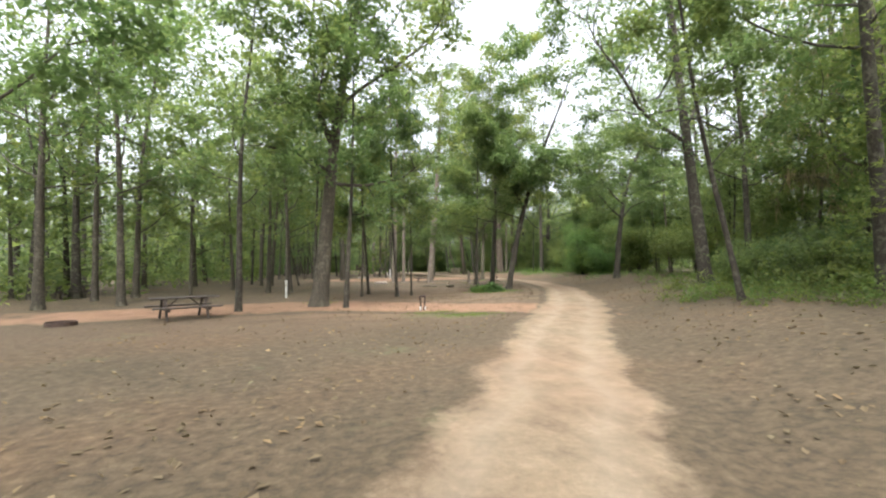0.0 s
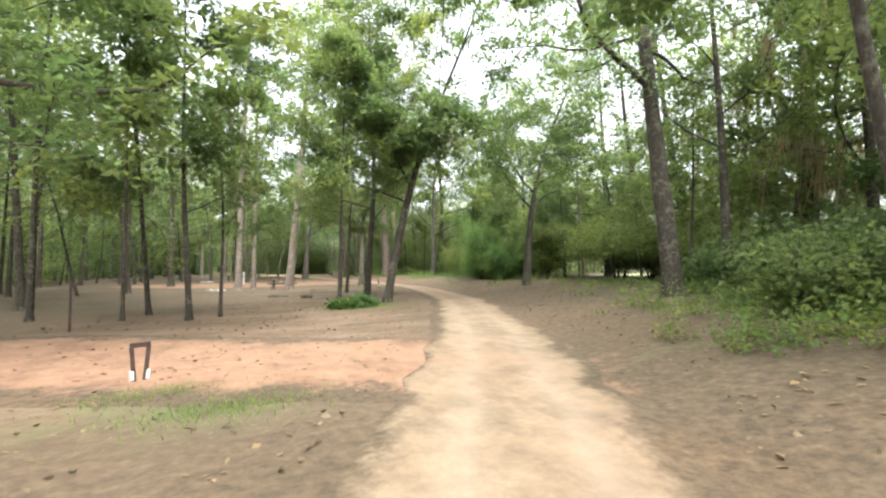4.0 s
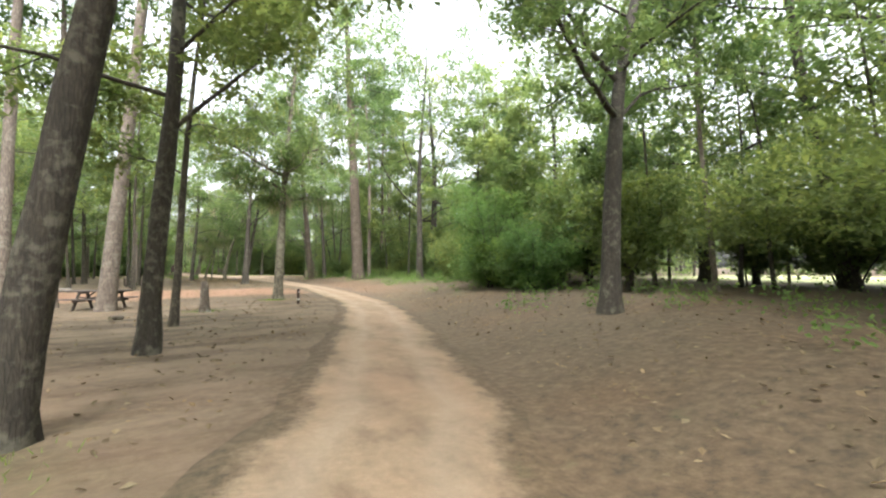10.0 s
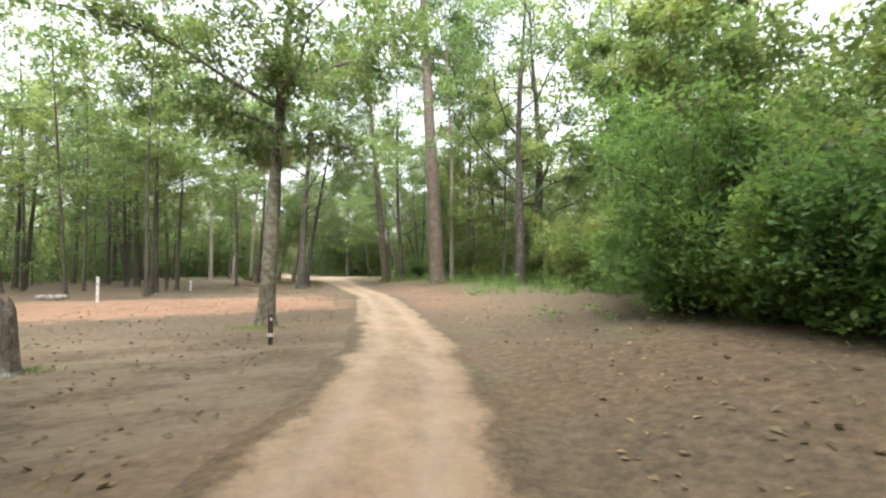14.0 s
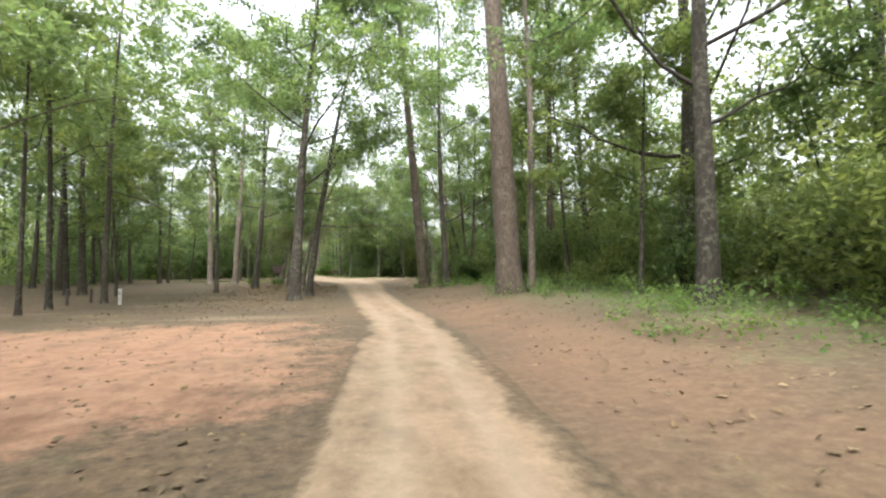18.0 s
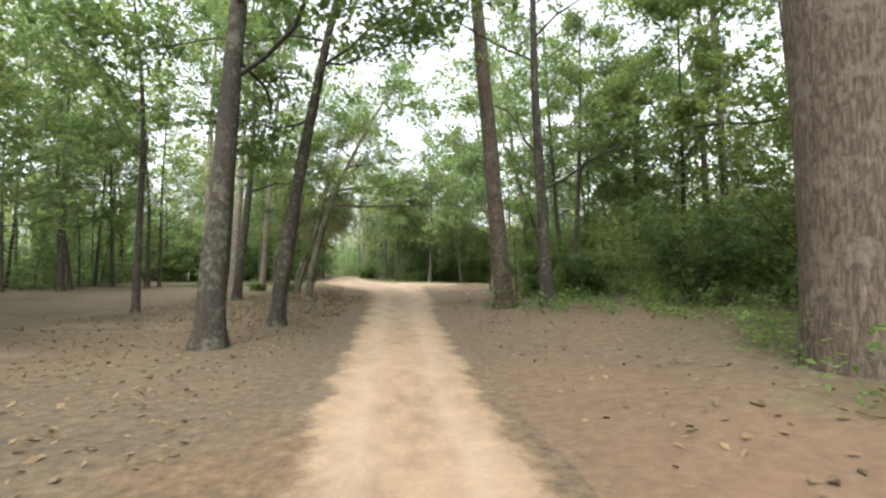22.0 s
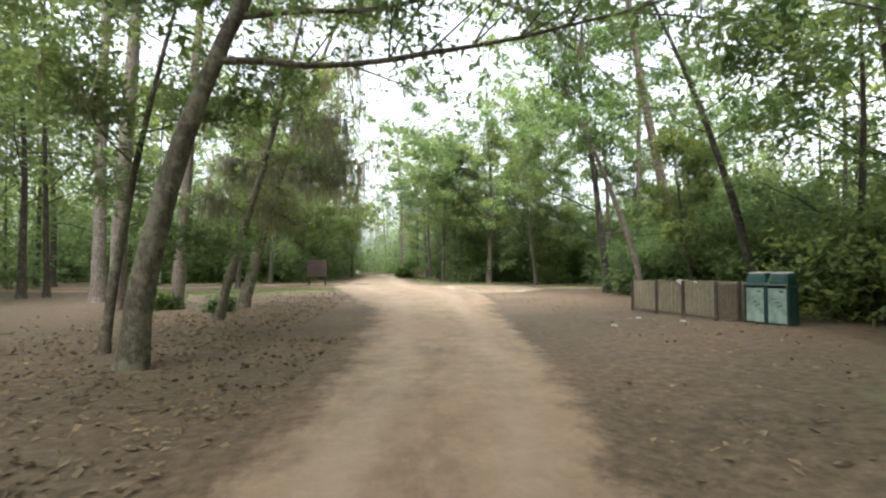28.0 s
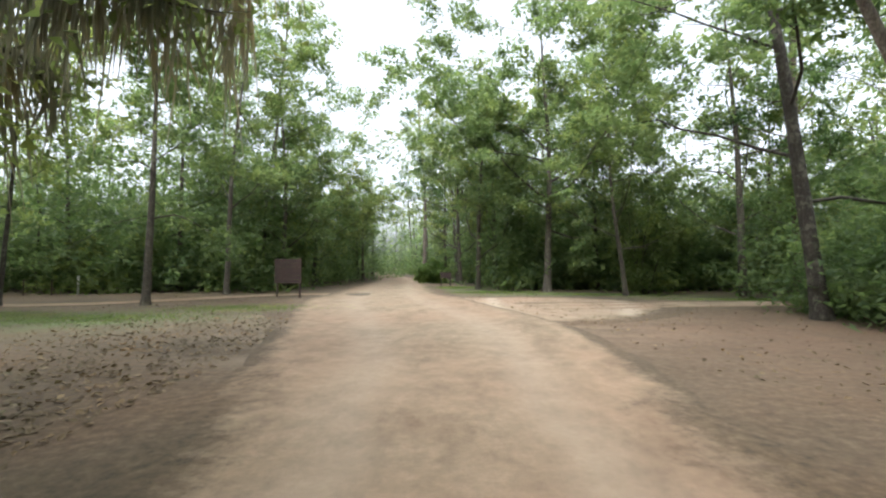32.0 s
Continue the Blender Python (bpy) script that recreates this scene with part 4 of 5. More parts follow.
# ---- bushes ----
def bush(x, y, wide, high, mat, label, leaf=0.08, density=1.0, bare=0.12):
    """Several thin stems that spread from one foot, with leaves in tufts."""
    ob = thing("bush", x, y, RNG.uniform(0, 360), label, "bush", "roadside bushes", sink=0.03)
    tips = []
    for i in range(9):
        stems = []
        ang = i * 0.7 + RNG.uniform(-0.3, 0.3)
        out = RNG.uniform(0.35, 1.0) * wide * 0.5 / high
        c = curve((RNG.normal(0, 0.08), RNG.normal(0, 0.08), 0), (np.cos(ang) * out, np.sin(ang) * out, 1), high * RNG.uniform(0.75, 1.1), 7, 0.0, 0.14)
        stems.append(tube(c, np.linspace(0.012 + 0.006 * high, 0.005, 8), 5))
        for k in range(1, 8):
            for _ in range(3):
                t = curve(c[k], RNG.normal(0, 1, 3) + np.array([np.cos(ang), np.sin(ang), 0.1]), wide * RNG.uniform(0.1, 0.28), 2, 0, 0.2)
                if _ == 0:
                    stems.append(tube(t, np.linspace(0.008, 0.003, 3), 3))
                tips.extend(t[1:])
        v, f = joined(stems)
        mesh_object("stem", v, f, M_DARK, True, ob)
    tips = np.array(tips)
    tips = tips[tips[:, 2] > bare * high]
    if bare < 0.2:
        low_ring = RNG.normal(0, wide * 0.24, (60, 3))
        low_ring[:, 2] = RNG.uniform(0.1, 0.45, 60) * high
        tips = np.concatenate([tips, low_ring])
    fine = high < 1 or (abs(aside(x, y)[0]) < 8.6 and y < 50)
    if high < 1:
        v, f = leaf_cloud(np.repeat(tips, max(2, int(13 * density)), 0), np.array([0.2, 0.2, 0.13]) * (0.5 + 0.2 * high), leaf * 1.12, 0.45)
    else:
        v, f = sprays(tips[RNG.random(len(tips)) < 0.5], 27 * density, 0.26 + 0.07 * high, leaf * (1.05 if fine else 1.5), 0.24, folded=fine)
    v[:, 2] = np.maximum(v[:, 2], 0.02)
    mesh_object("foliage", v, f, mat, False, ob)
    return ob


BRIGHT_TEXT = "tall light green bush at the edge of the sandy road"
DARK_TEXT = "dense dark green bush at the edge of the woods"
for x, y, w, h in ((20.4, 36.5, 4.4, 5.0), (22.9, 39.3, 4.2, 5.4), (25.2, 42.8, 2.8, 3.2), (19.9, 32.8, 3.2, 3.0), (22.6, 36.8, 4, 5.6), (20.6, 34.6, 2.6, 2.4), (21.4, 37.6, 2.6, 2.2)):
    bush(x, y, w, h, M_BRIGHT, BRIGHT_TEXT, 0.066, 2.0)
for x, y, w, h in ((20.8, 28.8, 3.4, 4.0), (23, 32.5, 4, 4.8), (24.8, 36, 4.4, 5.2), (26.5, 24.5, 3.6, 4.4), (28.5, 28.5, 3.8, 4.6), (25.6, 20.5, 3.2, 4.2), (30.5, 26.2, 3.4, 4.4)):
    bush(x, y, w, h, M_BUSH, "dark green bush with bare lower stems under the trees", 0.085, 1.3, 0.2)
for x, y, w, h in ((27.5, 41, 4, 4.6), (13.2, 8.5, 2.6, 2.4), (15.2, 11, 3, 3.2), (12.6, 12.6, 2.4, 1.6), (15.8, 6.5, 3, 3.4), (11.4, 6.2, 2.2, 1.8), (27, 17.5, 3.2, 3.2),
                   (29.5, 50.5, 3, 3.2), (26.5, 55, 3, 3.4), (27, 60, 3, 3.6), (26.5, 64.5, 3, 3.6), (25.5, 68.5, 2.6, 3), (24.5, 74.5, 2.2, 1.6), (24, 77.5, 2.6, 2.2),
                   (28, 82, 3.4, 3.6), (29.5, 87, 3.4, 3.8), (30, 91.5, 3.4, 3.4), (30.5, 96.5, 3, 2.6), (34, 97, 3.4, 3.4), (30.5, 70, 3.4, 4), (31, 62, 3.4, 4.2),
                   (31.5, 55.5, 3.4, 4.2), (33, 48, 3.4, 4), (35, 86, 4, 4.4), (34, 76, 4, 4.6)):
    bush(x, y, w, h, M_LEAF if 48 < y < 72 or y < 15 else M_BUSH, DARK_TEXT, 0.085, 0.6 if 48 < y < 72 or y < 15 else 1.2, 0.22 if 48 < y < 72 else 0.12)
for x, y, w, h in ((7.6, 8.3, 2.2, 1.7), (9.6, 8.0, 2.4, 2.1), (8.7, 6.2, 2.2, 1.8), (11.0, 10.0, 2.4, 2.2)):
    bush(x, y, w, h, M_LEAF, "low green bush on the bank beside the road", 0.07, 0.7)
for x, y, w, h in ((24, 119.5, 4, 2.6), (29.5, 119, 3.0, 6.2), (30.2, 117.6, 2.6, 4.2)):
    bush(x, y, w, h, M_BUSH, DARK_TEXT, 0.1, 1.0)
tagged(bush(13.1, 132, 3.4, 1.7, M_BRIGHT, "low rounded light green bush at the bend of the road", 0.14, 2.2, 0.0), group="lone bush")
bush(4.0, 22.9, 1.2, 0.45, M_BRIGHT, "low green shrub at the foot of a young tree", 0.08, 0.9, 0.0)
bush(3.0, 22.4, 0.9, 0.34, M_BRIGHT, "low green shrub at the foot of a young tree", 0.08, 0.9, 0.0)
for x, y, w, h in ((9.2, 90.0, 0.9, 0.5), (6.8, 90.6, 1.0, 0.6)):
    bush(x, y, w, h, M_BUSH, "low sparse green shrub among mossy oaks", 0.075, 0.35, 0.0)
# ivy round the big pine's foot
IVY = thing("ivy", 20.9, 72.9, 0, "dark green ivy that climbs the foot of a big pine", "ivy")
ivy_at = RNG.uniform(0, 1, (620, 2))
ivy_z = 3.2 * ivy_at[:, 1] ** 2.0
ivy_r = 0.44 + 0.25 * np.exp(-ivy_z / 0.5)
ivy_c = np.stack([np.cos(ivy_at[:, 0] * 6.28) * ivy_r, np.sin(ivy_at[:, 0] * 6.28) * ivy_r, ivy_z + 0.05], 1)
mesh_object("ivy_leaves", *leaf_cloud(ivy_c, np.array([0.09, 0.09, 0.08]), 0.07, 0.7), M_BUSH, False, IVY)
mesh_object("ivy_stem", *tube(curve((0.42, -0.1, 0), (0, 0, 1), 3.0, 8, 0.3, 0.03), np.linspace(0.03, 0.01, 9), 5), M_DARK, True, IVY)

# ---- low growth, litter, and the woods all round ----
def scatter(n, x0, x1, y0, y1, test):
    x, y = RNG.uniform(x0, x1, n), RNG.uniform(y0, y1, n)
    s = aside(x, y)
    keep = test(x, y, s)
    return x[keep], y[keep], s[keep]


def undergrowth():
    x, y, s = scatter(12000, 4, 40, 2, 100, lambda x, y, s: (s > np.where(y > 44, 5.4, 4.6) + 1.2 * np.sin(y * 0.6)) & (s < 13) & ((y < 40) | (y > 44)) & (y < 75))
    keep = RNG.random(len(x)) < np.where((y > 44) & (y < 72), 1.0, np.where(y < 16, 0.6, 0.22)) * np.clip(1.5 - (s - 4) / 8, 0.2, 1)
    x, y = x[keep], y[keep]
    h = RNG.uniform(0.1, 0.8, len(x)) * np.where((y > 44) & (y < 70), 1.15, 0.85)
    base = np.stack([x, y, lie(x, y)], 1)
    c = np.repeat(base, 26, 0)
    lift = RNG.uniform(0.05, 1, len(c)) * np.repeat(h, 26)
    c[:, 2] += lift
    return leaf_cloud(c, np.array([0.16, 0.16, 0.04]), 0.058, 0.45)


tagged(mesh_object("undergrowth", *undergrowth(), M_BRIGHT), "knee-high green undergrowth along the edge of the woods", "undergrowth", kind="stuff")


def bank_plants():
    """Patchy dark seedlings and creepers on the bank at the first bend."""
    x, y, s = scatter(1500, 3, 16, 0, 13, lambda x, y, s: (s > 3.7 + 0.8 * np.sin(y * 1.3) + 0.6 * np.sin(x * 2.1)) & (s < 9.5) & (np.sin(x * 1.7 + 1.1 * np.sin(y)) + np.sin(y * 1.9) > -0.7))
    h = np.repeat(RNG.uniform(0.05, 1, len(x)) ** 2 * 0.9 + 0.06, 20)
    c = np.repeat(np.stack([x, y, lie(x, y)], 1), 20, 0)
    c[:, 2] += RNG.uniform(0.05, 1, len(c)) * h
    return leaf_cloud(c, np.array([0.15, 0.15, 0.04]), 0.055, 0.5)


tagged(mesh_object("seedlings", *bank_plants(), M_BUSH), "patchy dark green seedlings on the leafy bank", "undergrowth", kind="stuff")


def grass_patch():
    spots = ((-2.6, 10.2, 1.0, 0.5), (-3.4, 11.4, 0.8, 0.4), (3.9, 22.6, 1.3, 0.8), (5.0, 23.6, 0.8, 0.6), (8.0, 37.9, 0.5, 0.4), (11.4, 42.2, 0.6, 0.4), (4.5, 101, 3.2, 1.4),
             (8, 104.5, 2.6, 1.6), (-1, 102, 3, 1.2), (24, 113.2, 5, 1.2), (18.5, 115.5, 2.5, 1.2), (16, 122, 2, 2), (-7, 18, 0.6, 0.6), (31, 110, 4, 0.8))
    vs = []
    for x, y, a, b in spots:
        n = int(1500 * min(a * b, 3) + 250)
        px, py = x + RNG.normal(0, a * 0.6, n), y + RNG.normal(0, b * 0.6, n)
        pz = lie(px, py)
        yaw, h = RNG.uniform(0, 6.28, n), RNG.uniform(0.03, 0.09, n)
        w = np.stack([np.cos(yaw), np.sin(yaw), 0 * yaw], 1) * 0.006
        p = np.stack([px, py, pz], 1)
        tip = p + np.stack([RNG.normal(0, 0.04, n), RNG.normal(0, 0.04, n), h], 1)
        vs.append(np.stack([p - w, p + w, tip], 1).reshape(-1, 3))
    v = np.concatenate(vs)
    return v, np.arange(len(v)).reshape(-1, 3)


tagged(mesh_object("grass", *grass_patch(), M_GRASS), "sparse short grass tufts on bare earth", "grass", kind="stuff")


def litter():
    x, y, s = scatter(60000, -16, 34, -6, 112, lambda x, y, s: (np.abs(s) > np.where(y > 80, 4.2, 1.9)) & (np.abs(s) < 13))
    keep = RNG.random(len(x)) < np.clip(1.25 - np.abs(s) / 12, 0.25, 1)
    x, y = x[keep], y[keep]
    x2, y2, s2 = scatter(38000, 0, 16, 58, 103, lambda x, y, s: (s < -2.2 - 1.6 * (y > 84)) & (s > -11) & (RNG.random(len(x)) < np.clip((y - 58) / 22, 0, 1) * np.clip((103 - y) / 8, 0, 1) * np.clip((11 + s) / 4, 0, 1)))
    x, y = np.concatenate([x, x2]), np.concatenate([y, y2])
    c = np.stack([x, y, lie(x, y) + 0.018], 1)
    small = leaf_cloud(c[:-len(x2)], np.array([0.02, 0.02, 0.006]), 0.06, 0.28, 1.6, 0.0)
    return joined([small, leaf_cloud(c[-len(x2):], np.array([0.02, 0.02, 0.008]), 0.064, 0.3, 1.5, 0.0)])


tagged(mesh_object("fallen_leaves", *litter(), M_DRY), "dry brown fallen leaves on the forest floor", "fallen leaves", kind="stuff")


def far_woods():
    """The woods past the campground: trunks and tufts, thick enough to close the view."""
    x, y, s = scatter(1500, -95, 110, -60, 240, lambda x, y, s: ((s < -34) & (s > -85)) | ((s > 44) & (s < 85)) | ((s > 36) & (s < 80) & (y > 44)) | ((y > 150) & (np.abs(s) > 5) & (np.abs(s) < 60)))
    trunks, tips = [], []
    z = lie(x, y)
    for i in range(len(x)):
        high, lean = RNG.uniform(12, 23), RNG.normal(0, 0.8, 2)
        u = np.linspace(0, 1, 5)
        line = np.stack([x[i] + lean[0] * u, y[i] + lean[1] * u, z[i] + high * u], 1)
        trunks.append(tube(line, np.linspace(RNG.uniform(0.1, 0.28), 0.04, 5), 5))
        k = 80
        h = RNG.uniform(0.0, 1.0, k) ** 1.15
        wide = high * 0.2 * np.sqrt(np.clip(1.08 - h, 0.05, 1)) * np.clip(h * 4, 0.75, 1)
        a, q = RNG.uniform(0, 6.28, k), np.sqrt(RNG.random(k))
        tips.append(np.stack([x[i] + lean[0] * h + np.cos(a) * wide * q, y[i] + lean[1] * h + np.sin(a) * wide * q, z[i] + high * h], 1))
    return joined(trunks), np.concatenate(tips)


FAR_TRUNKS, FAR_TIPS = far_woods()
tagged(mesh_object("far_tree_trunks", *FAR_TRUNKS, M_DARK, True), "dark trunks of the distant woods", "woods", kind="stuff")
tagged(mesh_object("far_woods_foliage", *sprays(FAR_TIPS[::2], 6, 1.15, 0.46, 0.28), M_LEAF), "dense green foliage of the distant woods", "woods", kind="stuff")


def thicket():
    """Leafy brush that closes the view low down at the edges of the woods."""
    x, y, s = scatter(16000, -95, 95, -25, 190, lambda x, y, s: ((s < -36) & (s > -62)) | ((y > 114) & (y < 150) & (s < -9) & (s > -34)) | ((s > 13.5) & (s < 21) & (y > 46) & (y < 104))
                      | ((y > 116 + 2 * np.sin(x * 0.9)) & (s > 7.5) & (s < 34) & (y < 160)) | ((y > 115) & (y < 150) & (s < -6.5) & (s > -12)) | ((y < 46) & (s > 44) & (s < 54)) | ((y > 46) & (s > 24) & (s < 40)) | ((y > 152) & (np.abs(s) > 4) & (np.abs(s) < 50)))
    keep = RNG.random(len(x)) < 0.5
    x, y = x[keep], y[keep]
    n = len(x)
    h = RNG.uniform(0.6, 5.2, n) * RNG.uniform(0.5, 1, n)
    c = np.repeat(np.stack([x, y, lie(x, y)], 1), 3, 0)
    c += RNG.normal(0, 0.5, c.shape) * np.array([1, 1, 0])
    c[:, 2] += np.repeat(h, 3) * RNG.uniform(0.05, 1, 3 * n)
    return sprays(c, 15, 0.85, 0.25, 0.25)


def junction_brush():
    """Tall brush and low boughs that close the view behind the junction."""
    cs = []
    for x0, x1, y0, y1, high, n in ((-24, 4, 114.5, 126, 12, 1000), (18.5, 46, 117, 128, 9, 760), (30.5, 46, 88, 112, 7, 600), (28, 36, 99.6, 104.2, 4.5, 150), (28, 33, 97.6, 100.4, 3.4, 80), (29.5, 34, 91, 99, 6, 130), (-16, 5.5, 126, 150, 12, 420), (15.5, 34, 128, 150, 12, 420), (-6, 7, 150, 180, 9, 160), (6, 17, 166, 196, 12, 240), (13, 26, 150, 180, 9, 160), (-30, -9, 88, 113, 5, 160)):
        x, y = RNG.uniform(x0, x1, n), RNG.uniform(y0, y1, n)
        h = high * RNG.uniform(0.15, 1, n)
        c = np.repeat(np.stack([x, y, lie(x, y)], 1), 3, 0)
        c += RNG.normal(0, 0.6, c.shape) * np.array([1, 1, 0])
        c[:, 2] += np.repeat(h, 3) * RNG.uniform(0.02, 1, 3 * n) ** 0.8
        cs.append(c)
    c = np.concatenate(cs)
    edge = (c[:, 1] < 113) & (c[:, 0] > 20)
    return joined([sprays(c[~edge], 20, 0.95, 0.24, 0.25), sprays(c[edge], 44, 0.85, 0.145, 0.25)])


def low_boughs():
    """Leafy outer boughs over the bank: shrubs at its edge, and behind them boughs that rise from head height into the crowns."""
    cs = []
    for n, x0, x1, y0, y1, s0, s1, low, high in ((5200, 4, 52, 12, 50, 8.6, 23, 1.9, 8.2), (3800, 18, 50, 44, 84, 9.2, 24, 0.6, 10.5)):
        x, y, s = scatter(n, x0, x1, y0, y1, lambda x, y, s: (s > s0 + 1.2 * np.sin(y * 0.5)) & (s < s1))
        deep = np.clip((s - s0 + 1) / 7, 0.25, 1)
        cs.append(np.stack([x, y, lie(x, y) + low + (high - low) * deep * RNG.random(len(x)) ** 1.25], 1))
    near = []
    for n, s0, s1, low, high in ((1300, 6.6, 10, 0.3, 8.6), (900, 9, 16, 0.5, 8.5)):
        x, y, s = scatter(n, 0, 30, -6, 10, lambda x, y, s: (s > s0 + 0.6 * np.sin(y * 0.9)) & (s < s1) & (y < 1.5 + 0.5 * s))
        near.append(np.stack([x, y, lie(x, y) + low + (high - low) * RNG.random(len(x)) ** 1.2], 1))
    far = np.concatenate(cs)
    edge = aside(far[:, 0], far[:, 1]) < 12.5
    return joined([sprays(far[~edge], 40, 0.85, 0.165, 0.22), sprays(np.concatenate(near + [far[edge]]), 80, 0.75, 0.1, 0.22)])


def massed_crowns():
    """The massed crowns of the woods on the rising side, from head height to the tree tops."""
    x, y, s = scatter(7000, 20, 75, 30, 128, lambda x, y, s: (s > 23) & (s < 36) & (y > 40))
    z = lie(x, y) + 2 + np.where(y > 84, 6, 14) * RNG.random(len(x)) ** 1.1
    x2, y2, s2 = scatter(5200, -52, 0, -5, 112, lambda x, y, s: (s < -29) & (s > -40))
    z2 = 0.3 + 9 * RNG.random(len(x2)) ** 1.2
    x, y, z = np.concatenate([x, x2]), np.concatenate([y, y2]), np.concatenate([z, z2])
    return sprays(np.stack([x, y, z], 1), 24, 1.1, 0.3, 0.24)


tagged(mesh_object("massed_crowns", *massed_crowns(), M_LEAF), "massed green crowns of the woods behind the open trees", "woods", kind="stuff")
tagged(mesh_object("low_boughs", *low_boughs(), M_LEAF), "layered green leaves of low boughs over the bank", "foliage", kind="stuff")
# the lighter leaf colour on this brush stands in for distance haze
tagged(mesh_object("junction_brush", *junction_brush(), M_LEAF), "tall leafy brush and low boughs behind the road junction", "brush", kind="stuff")
tagged(mesh_object("thicket", *thicket(), M_BUSH), "dense leafy brush at the edge of the woods", "brush", kind="stuff")


def middle_woods():
    """Thin saplings between the named trees, with leaves at eye level and above."""
    x, y, s = scatter(420, -45, 62, -12, 150, lambda x, y, s: ((s < -22) & (s > -36)) | ((s > 13) & (s < 22) & (y < 40)) | ((s > 12) & (s < 38) & (y >= 40) & (y < 96)) | ((s > 18) & (s < 38) & (y > 118)) | ((s < -9) & (s > -34) & (y > 120)))
    trunks, tips = [], []
    z = lie(x, y)
    for i in range(len(x)):
        high = RNG.uniform(4, 13)
        c = curve((x[i], y[i], z[i]), (RNG.normal(0, 0.12), RNG.normal(0, 0.12), 1), high, 7, 0.02, 0.05)
        trunks.append(tube(c, np.linspace(0.012 * high * 0.6 + 0.015, 0.01, 8), 5))
        k = 50
        h = RNG.uniform(0.18, 1, k)
        p = np.stack([np.interp(h * 7, np.arange(8), c[:, j]) for j in range(3)], 1)
        a, q = RNG.uniform(0, 6.28, k), np.sqrt(RNG.random(k)) * high * 0.2 * np.clip(1.2 - h, 0.2, 1)
        p[:, 0] += np.cos(a) * q
        p[:, 1] += np.sin(a) * q
        tips.append(p)
    return joined(trunks), np.concatenate(tips)


MID_TRUNKS, MID_TIPS = middle_woods()
tagged(mesh_object("sapling_stems", *MID_TRUNKS, M_DARK, True), "thin dark stems of saplings in the woods", "saplings", kind="stuff")
tagged(mesh_object("sapling_leaves", *sprays(MID_TIPS[::2], 26, 0.55, 0.17, 0.22), M_LEAF), "thin layered green leaves of saplings", "saplings", kind="stuff")


# ---- campsite things ----
def picnic_table(x, y, turn, label):
    ob = thing("picnic_table", x, y, turn, label, "picnic table", "picnic tables")
    for i in range(5):
        part("tabletop_board", box((2.1, 0.14, 0.05), (0, (i - 2) * 0.148, 0.738)), M_TABLE, ob)
    for sd in (-1, 1):
        for k in (0, 1):
            part("bench_board", box((2.1, 0.14, 0.05), (0, sd * (0.60 + 0.146 * k), 0.431)), M_TABLE, ob)
    for ex in (-0.62, 0.62):
        for sd in (-1, 1):
            part("leg", box((0.06, 0.12, 0.86), (ex, sd * 0.44, 0.36), (sd * 30, 0, 0)), M_TABLE, ob)
        part("bench_beam", box((0.05, 1.5, 0.12), (ex + 0.04, 0, 0.368)), M_TABLE, ob)
        part("top_beam", box((0.05, 0.7, 0.1), (ex + 0.04, 0, 0.678)), M_TABLE, ob)
        part("brace", box((0.5, 0.089, 0.038), (ex * 0.6, 0, 0.55), (0, 40 if ex > 0 else -40, 0)), M_TABLE, ob)
    return ob


picnic_table(-11.85, 13.6, 24, "dark weathered wooden picnic table on clay and leaf litter")
picnic_table(4.5, 41.2, -20, "dark weathered wooden picnic table beside pale pines")
picnic_table(-21.9, 30.8, 35, "dark weathered wooden picnic table among far trees")
picnic_table(-6.5, 58, 10, "dark weathered wooden picnic table at a far campsite")


def marker_post(x, y, high, label):
    ob = thing("marker_post", x, y, RNG.uniform(0, 90), label, "post", "campsite markers")
    part("post", box((0.09, 0.09, high), (0, 0, high / 2 - 0.03), None, 0.01), M_BROWN, ob)
    part("band", box((0.096, 0.096, 0.08), (0, 0, high * 0.3), None, 0.004), M_WHITE, ob, "white painted band")
    for k, sd in enumerate((-1, 1)):
        part("plate", box((0.04, 0.004, 0.06), (0, sd * 0.048, high * 0.78), None, 0), M_WHITE, ob, "small pale plate")


twin = thing("site_marker", -3.6, 12.4, 20, "low brown wooden marker frame on two white-footed legs", "marker", "campsite markers")
for sd in (-1, 1):
    part("leg", box((0.05, 0.05, 0.55), (sd * 0.09, 0, 0.25), (0, sd * 5, 0), 0.006), M_BROWN, twin)
    part("foot_band", box((0.056, 0.056, 0.14), (sd * 0.104, 0, 0.1), (0, sd * 5, 0), 0.004), M_WHITE, twin, "white painted foot")
part("crossbar", box((0.26, 0.06, 0.07), (0, 0, 0.545), None, 0.006), M_BROWN, twin)
marker_post(11.87, 39.3, 0.7, "short brown campsite marker post with a white band")


for x, y in ((3.3, 65.1), (3.4, 66.9)):
    stub = thing("short_post", x, y, 15, "short slim dark post standing for a shaded gap on the leaf litter", "post", "short posts")
    part("post", box((0.1, 0.1, 0.72), (0, 0, 0.33), None, 0.012), M_TABLE, stub)
    part("cap", box((0.105, 0.105, 0.02), (0, 0, 0.70), None, 0.004), M_DEADWOOD, stub, "grey weathered top")


